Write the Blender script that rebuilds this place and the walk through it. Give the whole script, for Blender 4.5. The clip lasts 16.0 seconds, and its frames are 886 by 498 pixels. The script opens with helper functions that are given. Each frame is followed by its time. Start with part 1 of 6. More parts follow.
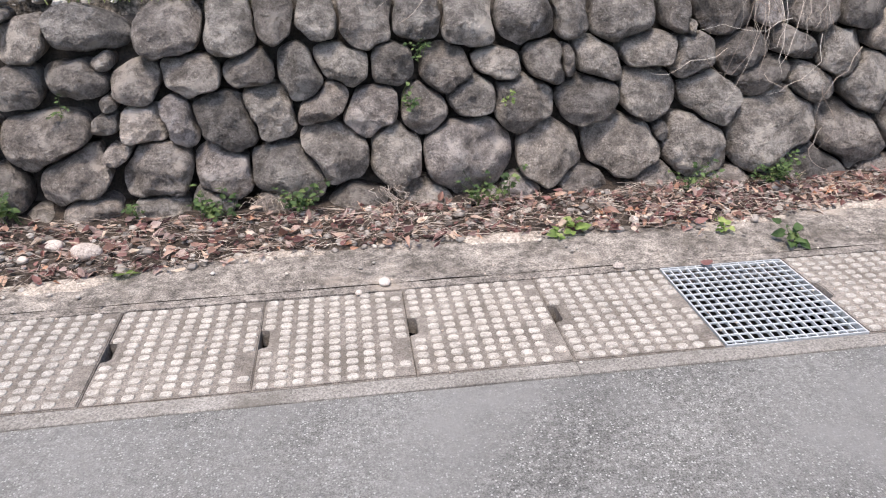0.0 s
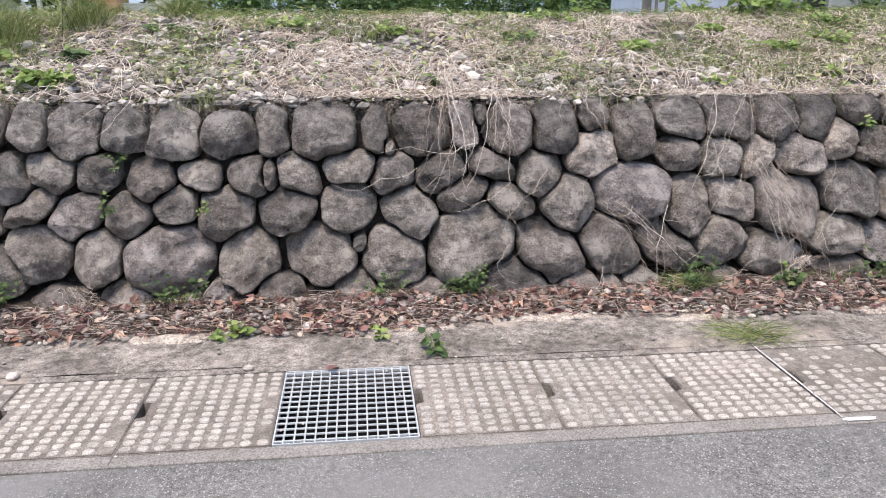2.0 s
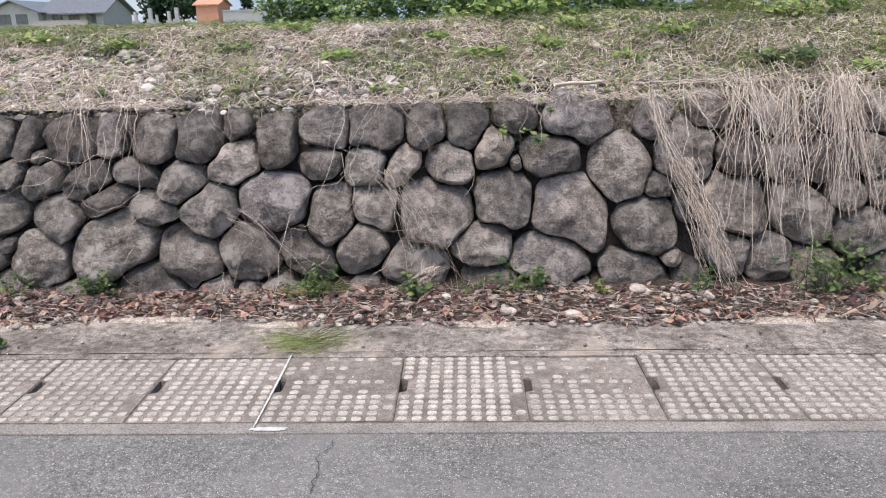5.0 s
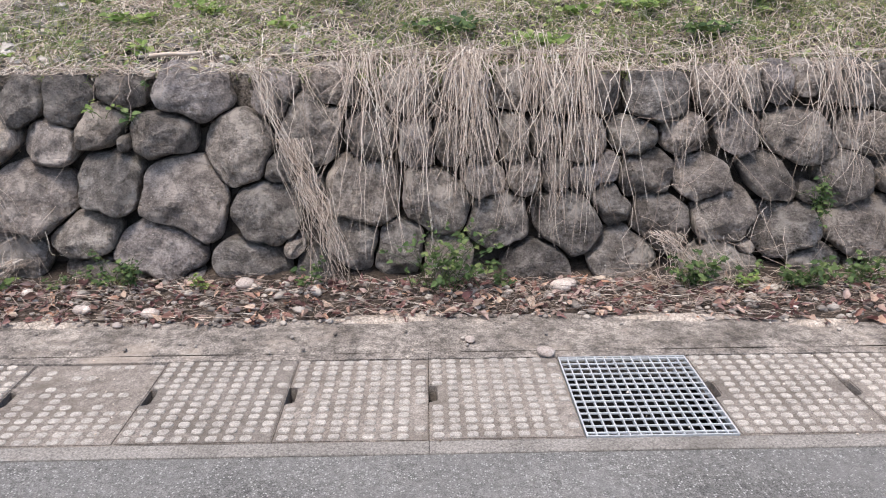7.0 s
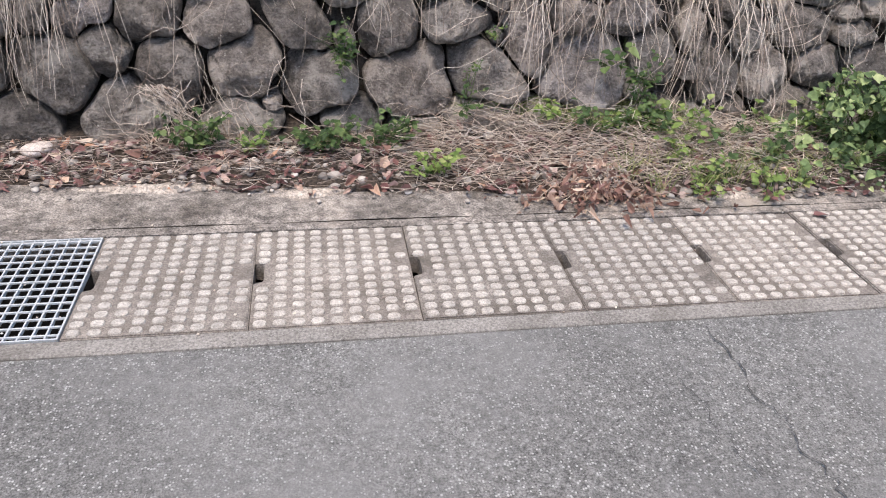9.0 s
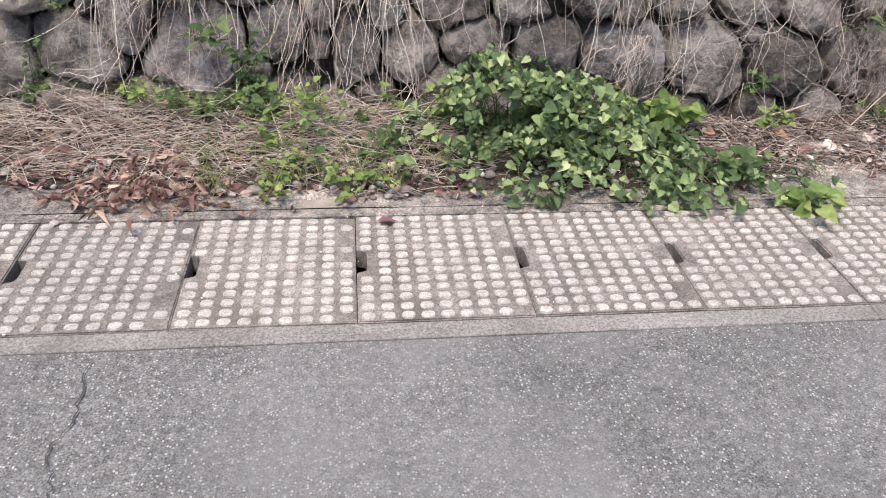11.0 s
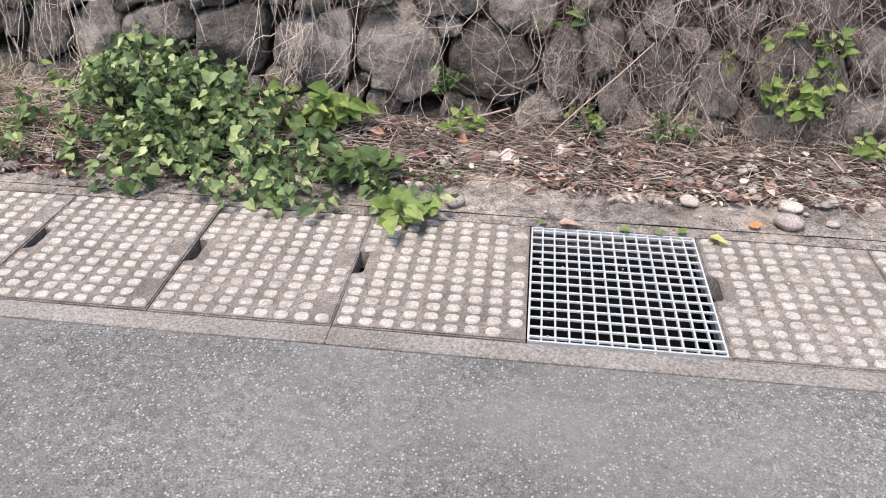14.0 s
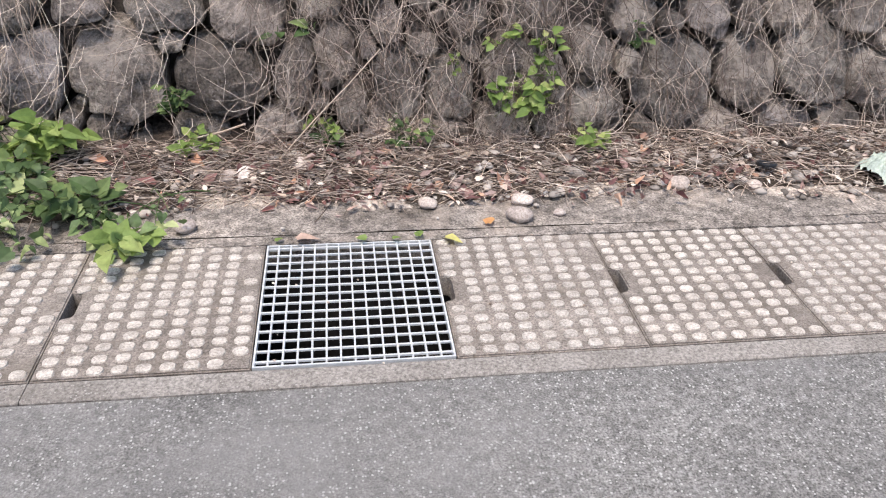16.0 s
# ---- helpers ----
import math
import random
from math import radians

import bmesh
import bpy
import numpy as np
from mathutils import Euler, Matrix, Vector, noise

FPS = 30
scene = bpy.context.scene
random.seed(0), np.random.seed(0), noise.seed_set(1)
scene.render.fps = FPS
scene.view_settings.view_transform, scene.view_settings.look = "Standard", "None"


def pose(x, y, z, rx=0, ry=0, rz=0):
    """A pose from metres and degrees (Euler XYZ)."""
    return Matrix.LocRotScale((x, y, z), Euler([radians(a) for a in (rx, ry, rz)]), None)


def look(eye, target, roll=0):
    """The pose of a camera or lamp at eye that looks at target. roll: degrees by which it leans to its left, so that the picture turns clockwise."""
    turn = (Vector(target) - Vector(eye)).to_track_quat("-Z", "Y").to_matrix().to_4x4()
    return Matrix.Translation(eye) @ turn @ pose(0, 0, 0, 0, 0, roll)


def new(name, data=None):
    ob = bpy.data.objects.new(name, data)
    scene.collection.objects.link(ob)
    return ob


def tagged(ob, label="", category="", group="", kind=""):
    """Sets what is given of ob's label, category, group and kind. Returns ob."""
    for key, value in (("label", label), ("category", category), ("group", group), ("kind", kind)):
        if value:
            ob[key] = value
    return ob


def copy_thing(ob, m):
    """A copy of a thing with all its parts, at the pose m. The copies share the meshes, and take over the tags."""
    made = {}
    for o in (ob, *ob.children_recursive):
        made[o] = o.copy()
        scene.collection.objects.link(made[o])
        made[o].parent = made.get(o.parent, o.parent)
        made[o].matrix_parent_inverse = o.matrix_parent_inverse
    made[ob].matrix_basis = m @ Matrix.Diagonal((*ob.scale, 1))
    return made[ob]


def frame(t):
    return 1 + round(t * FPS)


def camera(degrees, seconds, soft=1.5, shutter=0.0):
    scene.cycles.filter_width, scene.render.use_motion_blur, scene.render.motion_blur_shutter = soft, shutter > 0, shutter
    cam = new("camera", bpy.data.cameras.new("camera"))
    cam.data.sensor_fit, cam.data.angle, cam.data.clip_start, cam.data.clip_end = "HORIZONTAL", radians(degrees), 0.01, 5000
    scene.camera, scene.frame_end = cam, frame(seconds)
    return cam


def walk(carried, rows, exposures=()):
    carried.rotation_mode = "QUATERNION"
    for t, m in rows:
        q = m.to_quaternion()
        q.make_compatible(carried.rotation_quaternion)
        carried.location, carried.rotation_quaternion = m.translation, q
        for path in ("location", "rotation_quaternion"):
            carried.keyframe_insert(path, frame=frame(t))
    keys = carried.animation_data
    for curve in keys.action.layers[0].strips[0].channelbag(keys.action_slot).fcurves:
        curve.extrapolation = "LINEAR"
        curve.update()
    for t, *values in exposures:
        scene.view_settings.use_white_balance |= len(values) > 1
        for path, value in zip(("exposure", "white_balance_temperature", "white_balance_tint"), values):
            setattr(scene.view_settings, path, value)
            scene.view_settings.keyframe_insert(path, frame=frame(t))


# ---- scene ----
cam = camera(61.5, 16.0, soft=1.12)
EXPOSURE = 1.0
PATH = [
    (0, (0.855, -1.888, 1.334), (1.077, -0.097, 0.473), -1.3),
    (0.5, (1.189, -1.955, 1.313), (1.424, -0.132, 0.524), -0.8),
    (0.8, (1.419, -1.974, 1.309), (1.668, -0.127, 0.582), -0.5),
    (1, (1.551, -2.015, 1.32), (1.792, -0.159, 0.616), -0.4),
    (1.5, (1.925, -2.161, 1.338), (2.153, -0.278, 0.703), -0.1),
    (2, (2.321, -2.226, 1.333), (2.537, -0.321, 0.762), 0.1),
    (2.5, (2.741, -2.367, 1.364), (2.923, -0.449, 0.829), 0.2),
    (3, (3.11, -2.428, 1.352), (3.267, -0.501, 0.839), 0.1),
    (3.2, (3.287, -2.447, 1.366), (3.431, -0.516, 0.863), 0.3),
    (5.3, (5.036, -2.395, 1.384), (4.951, -0.481, 0.81), -1.2),
    (5.5, (5.218, -2.344, 1.391), (5.125, -0.428, 0.826), -1.1),
    (6, (5.642, -2.266, 1.381), (5.563, -0.349, 0.819), -0.9),
    (6.5, (6.07, -2.12, 1.351), (6.041, -0.207, 0.768), -0.5),
    (7, (6.504, -2.042, 1.333), (6.544, -0.148, 0.692), -0.3),
    (7.5, (6.94, -1.956, 1.314), (7.053, -0.106, 0.564), -0.0),
    (8, (7.309, -1.855, 1.304), (7.515, -0.055, 0.457), 0.6),
    (8.5, (7.776, -1.852, 1.289), (8.038, -0.104, 0.353), 1.5),
    (9, (8.218, -1.738, 1.299), (8.536, -0.051, 0.273), 3.1),
    (9.5, (8.648, -1.706, 1.29), (8.989, -0.064, 0.2), 4.6),
    (10, (9.003, -1.638, 1.294), (9.323, -0.013, 0.174), 4.8),
    (10.2, (9.203, -1.58, 1.305), (9.519, 0.051, 0.191), 4.7),
    (12.3, (11.066, -1.6, 1.275), (11.035, 0.064, 0.167), -0.7),
    (12.5, (11.196, -1.571, 1.247), (11.129, 0.091, 0.137), -0.8),
    (13, (11.504, -1.485, 1.237), (11.354, 0.167, 0.12), -0.9),
    (13.5, (11.77, -1.502, 1.219), (11.53, 0.14, 0.103), -1.3),
    (14, (11.958, -1.451, 1.218), (11.764, 0.212, 0.124), 0.5),
    (14.5, (12.093, -1.369, 1.209), (12.06, 0.322, 0.141), 2.4),
    (15, (12.167, -1.347, 1.205), (12.263, 0.342, 0.14), 2.6),
    (15.5, (12.227, -1.365, 1.202), (12.427, 0.317, 0.138), 2.6),
    (16, (12.238, -1.39, 1.209), (12.495, 0.282, 0.143), 2.4),
]
walk(cam, [(t, look(eye, target, roll)) for t, eye, target, roll in PATH], [(0, EXPOSURE + 0.06, 7050, 14), (3, EXPOSURE - 0.03, 7000, 14), (5.5, EXPOSURE - 0.16, 7000, 14), (10, EXPOSURE - 0.08, 7000, 14), (12.5, EXPOSURE, 7100, 14)])

# ---- light ----
world = bpy.data.worlds.new("world")
scene.world = world
world.use_nodes = True
wn = world.node_tree.nodes
sky = wn.new("ShaderNodeTexSky")
sky.sky_type = "NISHITA"
sky.sun_disc = False
sky.sun_elevation, sky.sun_rotation = radians(58), radians(200)
sky.dust_density, sky.air_density, sky.ozone_density = 1.0, 1.0, 1.0
back = wn["Background"]
world.node_tree.links.new(sky.outputs[0], back.inputs[0])
back.inputs[1].default_value = 0.15
sun = new("sun", bpy.data.lights.new("sun", "SUN"))
sun.data.energy, sun.data.angle, sun.data.color = 1.9, radians(18), (1.0, 0.95, 0.89)
sun.matrix_world = look((0, 0, 0), (0.18, 0.22, -1.0))


# ---- materials ----
def nodes_of(name):
    m = bpy.data.materials.new(name)
    m.use_nodes = True
    return m, m.node_tree.nodes, m.node_tree.links


def ramp(nd, stops):
    r = nd.new("ShaderNodeValToRGB")
    el = r.color_ramp.elements
    while len(el) < len(stops):
        el.new(0.5)
    for e, (p, c) in zip(el, stops):
        e.position, e.color = p, (*c, 1)
    return r


def tex(nd, kind, scale, detail=6.0, rough=0.6):
    t = nd.new(kind)
    t.inputs["Scale"].default_value = scale
    if kind == "ShaderNodeTexNoise":
        t.inputs["Detail"].default_value = detail
        t.inputs["Roughness"].default_value = rough
    return t


def mix(nd, lk, mode, fac, a, b):
    x = nd.new("ShaderNodeMix")
    x.data_type, x.blend_type = "RGBA", mode
    if isinstance(fac, float):
        x.inputs[0].default_value = fac
    else:
        lk.new(fac, x.inputs[0])
    for s, i in ((a, 6), (b, 7)):
        if isinstance(s, tuple):
            x.inputs[i].default_value = (*s, 1)
        else:
            lk.new(s, x.inputs[i])
    return x.outputs[2]


def place(nd, lk, random_shift):
    c = nd.new("ShaderNodeTexCoord").outputs["Object"]
    if not random_shift:
        return c
    info = nd.new("ShaderNodeObjectInfo")
    add = nd.new("ShaderNodeVectorMath")
    add.operation = "MULTIPLY_ADD"
    add.inputs[1].default_value = (1, 1, 1)
    lk.new(c, add.inputs[0])
    sc = nd.new("ShaderNodeMath")
    sc.operation = "MULTIPLY"
    sc.inputs[1].default_value = 37.0
    lk.new(info.outputs["Random"], sc.inputs[0])
    lk.new(sc.outputs[0], add.inputs[2])
    return add.outputs[0]


def mineral(name, stops, big=3.0, fine=60.0, fine_amount=0.5, rough=0.85, bump=0.4, depth=0.01, shift=False,
            chips=None, patches=None, vary=None, mid=None):
    """Stone, concrete, soil: broad tone, fine grain, optional chips (scale, colour, limit) and patches (scale, colour, lo, hi)."""
    m, nd, lk = nodes_of(name)
    b = nd["Principled BSDF"]
    b.inputs["Roughness"].default_value = rough
    b.inputs["Specular IOR Level"].default_value = 0.25
    co = place(nd, lk, shift)
    n1, n2 = tex(nd, "ShaderNodeTexNoise", big), tex(nd, "ShaderNodeTexNoise", fine, 8.0, 0.7)
    for n in (n1, n2):
        lk.new(co, n.inputs["Vector"])
    r = ramp(nd, stops)
    lk.new(n1.outputs[0], r.inputs[0])
    g = ramp(nd, [(0.36, (0.12, 0.12, 0.12)), (0.64, (0.9, 0.9, 0.9))])
    lk.new(n2.outputs[0], g.inputs[0])
    col = mix(nd, lk, "OVERLAY", fine_amount, r.outputs[0], g.outputs[0])
    if mid:
        n4 = tex(nd, "ShaderNodeTexNoise", mid[0], 5.0, 0.7)
        lk.new(co, n4.inputs["Vector"])
        g4 = ramp(nd, [(0.38, (0.15, 0.15, 0.15)), (0.62, (0.85, 0.85, 0.85))])
        lk.new(n4.outputs[0], g4.inputs[0])
        col = mix(nd, lk, "OVERLAY", mid[1], col, g4.outputs[0])
    if chips:
        v = tex(nd, "ShaderNodeTexVoronoi", chips[0])
        lk.new(co, v.inputs["Vector"])
        cr = nd.new("ShaderNodeSeparateColor")
        lk.new(v.outputs["Color"], cr.inputs[0])
        cut = ramp(nd, [(chips[2], (0, 0, 0)), (min(0.999, chips[2] + 0.12), (1, 1, 1))])
        lk.new(cr.outputs[0], cut.inputs[0])
        near = ramp(nd, [(0.35, (1, 1, 1)), (0.5, (0, 0, 0))])
        lk.new(v.outputs["Distance"], near.inputs[0])
        f = mix(nd, lk, "MULTIPLY", 1.0, cut.outputs[0], near.outputs[0])
        col = mix(nd, lk, "MIX", f, col, chips[1])
    if patches:
        n3 = tex(nd, "ShaderNodeTexNoise", patches[0], 5.0, 0.65)
        lk.new(co, n3.inputs["Vector"])
        pr = ramp(nd, [(patches[2], (0, 0, 0)), (patches[3], (1, 1, 1))])
        lk.new(n3.outputs[0], pr.inputs[0])
        col = mix(nd, lk, "MIX", pr.outputs[0], col, patches[1])
    if vary:
        info = nd.new("ShaderNodeObjectInfo")
        vr = ramp(nd, vary)
        lk.new(info.outputs["Random"], vr.inputs[0])
        col = mix(nd, lk, "MULTIPLY", 1.0, col, vr.outputs[0])
    lk.new(col, b.inputs["Base Color"])
    bp = nd.new("ShaderNodeBump")
    bp.inputs["Strength"].default_value, bp.inputs["Distance"].default_value = bump, depth
    if mid:
        hm = nd.new("ShaderNodeMath")
        hm.operation = "MULTIPLY_ADD"
        hm.inputs[1].default_value = 2.2
        lk.new(n4.outputs[0], hm.inputs[0])
        lk.new(n2.outputs[0], hm.inputs[2])
        lk.new(hm.outputs[0], bp.inputs["Height"])
    else:
        lk.new(n2.outputs[0], bp.inputs["Height"])
    lk.new(bp.outputs[0], b.inputs["Normal"])
    return m


def island(name, stops, rough=0.7, through_light=0.0, grain=40.0):
    """Leaves, straw, pebbles: every loose piece has a tone of its own."""
    m, nd, lk = nodes_of(name)
    b = nd["Principled BSDF"]
    b.inputs["Roughness"].default_value = rough
    b.inputs["Specular IOR Level"].default_value = 0.2
    geo = nd.new("ShaderNodeNewGeometry")
    r = ramp(nd, stops)
    lk.new(geo.outputs["Random Per Island"], r.inputs[0])
    n = tex(nd, "ShaderNodeTexNoise", grain, 4.0)
    lk.new(nd.new("ShaderNodeTexCoord").outputs["Object"], n.inputs["Vector"])
    g = ramp(nd, [(0.3, (0.3, 0.3, 0.3)), (0.7, (0.68, 0.68, 0.68))])
    lk.new(n.outputs[0], g.inputs[0])
    col = mix(nd, lk, "OVERLAY", 0.6, r.outputs[0], g.outputs[0])
    lk.new(col, b.inputs["Base Color"])
    if through_light:
        tr = nd.new("ShaderNodeBsdfTranslucent")
        lk.new(col, tr.inputs[0])
        ms = nd.new("ShaderNodeMixShader")
        ms.inputs[0].default_value = through_light
        lk.new(b.outputs[0], ms.inputs[1])
        lk.new(tr.outputs[0], ms.inputs[2])
        lk.new(ms.outputs[0], nd["Material Output"].inputs[0])
    return m


def plain(name, col, rough=0.5, metal=0.0, tone=0.25, scale=25.0):
    m = mineral(name, [(0.3, tuple(c * (1 - tone) for c in col)), (0.7, tuple(min(1, c * (1 + tone)) for c in col))],
                big=scale, fine=scale * 8, fine_amount=0.25, rough=rough, bump=0.15, depth=0.002)
    m.node_tree.nodes["Principled BSDF"].inputs["Metallic"].default_value = metal
    return m


STONE = mineral("field_stone", [(0.28, (0.18, 0.162, 0.147)), (0.5, (0.352, 0.321, 0.295)), (0.72, (0.545, 0.5, 0.46))], big=8.0, fine=105.0,
                fine_amount=0.42, rough=0.8, bump=1.0, depth=0.03, shift=True, patches=(8.0, (0.6, 0.555, 0.51), 0.55, 0.64), mid=(21.0, 0.5),
                chips=(120.0, (0.62, 0.6, 0.56), 0.97),
                vary=[(0.0, (0.5, 0.5, 0.5)), (0.15, (0.68, 0.65, 0.62)), (0.32, (0.76, 0.76, 0.75)), (0.5, (0.94, 0.89, 0.85)), (0.65, (0.98, 0.97, 0.94)), (0.8, (1.14, 1.07, 1.0)), (0.9, (0.96, 0.94, 0.97)), (1.0, (1.4, 1.32, 1.23))])
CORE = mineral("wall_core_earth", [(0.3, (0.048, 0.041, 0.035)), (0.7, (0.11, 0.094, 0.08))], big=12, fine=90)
ASPHALT = mineral("asphalt", [(0.3, (0.142, 0.139, 0.13)), (0.7, (0.232, 0.226, 0.211))], big=1.6, fine=190.0, fine_amount=0.8, rough=0.9,
                  bump=0.7, depth=0.005, chips=(150.0, (0.52, 0.51, 0.48), 0.8), patches=(1.3, (0.26, 0.253, 0.24), 0.45, 0.75), mid=(50.0, 0.4))
CONCRETE = mineral("kerb_concrete", [(0.3, (0.19, 0.175, 0.155)), (0.7, (0.33, 0.305, 0.275))], big=4.0, fine=130.0, fine_amount=0.6, rough=0.9,
                   bump=0.45, depth=0.004, chips=(200.0, (0.4, 0.38, 0.35), 0.86), patches=(3.0, (0.14, 0.125, 0.105), 0.55, 0.75))
APRON = mineral("apron_concrete", [(0.3, (0.15, 0.13, 0.11)), (0.5, (0.27, 0.24, 0.21)), (0.72, (0.42, 0.37, 0.32))], big=3.5, fine=150.0,
                fine_amount=0.9, rough=0.92, bump=0.8, depth=0.008, patches=(2.4, (0.52, 0.44, 0.365), 0.56, 0.74), mid=(22.0, 0.6))
COVER = mineral("cover_concrete", [(0.3, (0.185, 0.162, 0.142)), (0.7, (0.32, 0.288, 0.258))], big=5.0, fine=180.0, fine_amount=0.6, rough=0.9,
                bump=0.6, depth=0.004, shift=True, patches=(6.0, (0.15, 0.13, 0.108), 0.52, 0.75), mid=(30.0, 0.3), vary=[(0.0, (0.86, 0.85, 0.83)), (1.0, (1.06, 1.04, 1.01))])
STUD = mineral("worn_stud_concrete", [(0.3, (0.32, 0.295, 0.265)), (0.7, (0.52, 0.487, 0.445))], big=16.0, fine=190.0, fine_amount=0.45, rough=0.85,
               bump=0.4, depth=0.003, shift=True, patches=(6.0, (0.29, 0.26, 0.23), 0.6, 0.78), mid=(45.0, 0.25), vary=[(0.0, (0.95, 0.94, 0.92)), (1.0, (1.16, 1.13, 1.09))])
SOIL = mineral("soil", [(0.3, (0.045, 0.034, 0.027)), (0.7, (0.11, 0.088, 0.07))], big=6.0, fine=70.0, fine_amount=0.8, rough=0.95, bump=0.9, depth=0.02)
# near-black colour standing in for the shade inside the gutter channel
CHANNEL_SHADE = mineral("channel_shade", [(0.3, (0.012, 0.012, 0.012)), (0.7, (0.03, 0.028, 0.026))], big=6.0, fine=40.0)
STEEL = plain("galvanised_steel", (0.62, 0.64, 0.635), 0.5, 0.2, 0.12, 30.0)
BANK = mineral("bank_earth", [(0.3, (0.08, 0.068, 0.056)), (0.5, (0.21, 0.182, 0.154)), (0.72, (0.38, 0.336, 0.29))], big=5.0, fine=60.0, fine_amount=1.0, rough=0.95,
               bump=1.0, depth=0.03, mid=(22.0, 0.8))
LITTER = island("dead_leaves", [(0.0, (0.07, 0.042, 0.04)), (0.2, (0.18, 0.09, 0.085)), (0.42, (0.32, 0.165, 0.145)), (0.6, (0.37, 0.265, 0.24)), (0.76, (0.52, 0.4, 0.35)), (0.88, (0.55, 0.3, 0.19)), (1.0, (0.74, 0.61, 0.49))], 0.75, 0.15)
PEBBLE = island("pebbles", [(0.0, (0.13, 0.115, 0.1)), (0.45, (0.31, 0.28, 0.25)), (0.8, (0.49, 0.445, 0.395)), (1.0, (0.66, 0.605, 0.54))], 0.85)
YELLOW_LEAF = island("yellow_leaf", [(0.0, (0.55, 0.53, 0.18)), (1.0, (0.7, 0.64, 0.25))], 0.6, 0.25)
TAN_LEAF = island("tan_leaf", [(0.0, (0.5, 0.36, 0.29)), (1.0, (0.6, 0.44, 0.34))], 0.7, 0.2)
ORANGE_LEAF = island("orange_leaf", [(0.0, (0.6, 0.3, 0.12)), (1.0, (0.68, 0.38, 0.18))], 0.7, 0.2)
LEAF_HEAP = island("tan_dead_leaves", [(0.0, (0.1, 0.06, 0.05)), (0.3, (0.3, 0.17, 0.135)), (0.6, (0.48, 0.32, 0.25)), (0.85, (0.62, 0.47, 0.37)), (1.0, (0.76, 0.65, 0.52))], 0.75, 0.2)
STRAW = island("dry_straw", [(0.0, (0.25, 0.19, 0.15)), (0.3, (0.5, 0.41, 0.34)), (0.7, (0.76, 0.645, 0.54)), (1.0, (0.9, 0.82, 0.71))], 0.8)
TWIG = island("dark_twigs", [(0.0, (0.08, 0.058, 0.048)), (0.4, (0.2, 0.15, 0.125)), (0.75, (0.42, 0.345, 0.29)), (1.0, (0.64, 0.55, 0.47))], 0.85)
GREEN = island("green_leaves", [(0.0, (0.05, 0.085, 0.035)), (0.4, (0.09, 0.15, 0.055)), (0.75, (0.15, 0.22, 0.08)), (1.0, (0.27, 0.33, 0.13))], 0.5, 0.3)
BUSH = island("bush_leaves", [(0.0, (0.06, 0.1, 0.045)), (0.4, (0.14, 0.21, 0.09)), (0.72, (0.26, 0.355, 0.15)), (0.92, (0.42, 0.5, 0.22)), (1.0, (0.58, 0.63, 0.33))], 0.5, 0.28)
CROP = island("crop_leaves", [(0.0, (0.05, 0.1, 0.04)), (0.5, (0.1, 0.18, 0.07)), (0.85, (0.19, 0.29, 0.1)), (1.0, (0.3, 0.38, 0.14))], 0.5, 0.28)
LIME = island("lime_leaves", [(0.0, (0.15, 0.235, 0.065)), (0.6, (0.29, 0.395, 0.12)), (1.0, (0.46, 0.51, 0.2))], 0.5, 0.35)
GRASS = island("grass_blades", [(0.0, (0.115, 0.18, 0.062)), (0.45, (0.26, 0.34, 0.12)), (0.75, (0.43, 0.46, 0.19)), (1.0, (0.6, 0.55, 0.3))], 0.6, 0.3)
FIELD = mineral("field_grass", [(0.3, (0.07, 0.1, 0.035)), (0.55, (0.14, 0.17, 0.06)), (0.75, (0.26, 0.23, 0.12))], big=1.5, fine=30.0, fine_amount=0.8, bump=0.8, depth=0.04)
DARK_CROWN = island("dark_tree_leaves", [(0.0, (0.015, 0.035, 0.018)), (0.6, (0.035, 0.065, 0.03)), (1.0, (0.06, 0.1, 0.04))], 0.7, 0.1)
BARK = mineral("bark", [(0.3, (0.05, 0.04, 0.03)), (0.7, (0.12, 0.095, 0.07))], big=8, fine=60)
PLASTER = plain("grey_plaster", (0.42, 0.41, 0.4), 0.8, 0, 0.08, 2.0)
TILE_ROOF = plain("grey_roof_tiles", (0.16, 0.17, 0.185), 0.45, 0, 0.2, 3.0)
DARK_WOOD = plain("dark_wood", (0.17, 0.155, 0.145), 0.8, 0, 0.25, 4.0)
GLASS = plain("window_glass", (0.1, 0.12, 0.14), 0.08, 0, 0.1, 1.0)
BLUE = plain("blue_sheet_metal", (0.12, 0.32, 0.55), 0.45, 0.1, 0.1, 2.0)
PALE = plain("pale_sheet_metal", (0.52, 0.55, 0.68), 0.5, 0.1, 0.08, 2.0)
SALMON = plain("salmon_painted_wall", (0.62, 0.3, 0.2), 0.8, 0, 0.1, 1.5)
PINK = plain("pinkish_blocks", (0.5, 0.42, 0.4), 0.85, 0, 0.1, 1.5)
WHITE_PAINT = mineral("worn_road_paint", [(0.3, (0.5, 0.5, 0.48)), (0.7, (0.75, 0.74, 0.71))], big=20, fine=150, rough=0.7)
CRACK = plain("crack_shadow_dirt", (0.085, 0.08, 0.075), 0.95, 0, 0.2, 30)
# black plastic of the disc, also the painted shade of the barn bay
CAP_AND_BAY_BLACK = plain("black_plastic_and_bay_shade", (0.02, 0.022, 0.025), 0.3, 0, 0.2, 20)
BAG = plain("pale_green_plastic", (0.4, 0.47, 0.41), 0.35, 0, 0.12, 20)
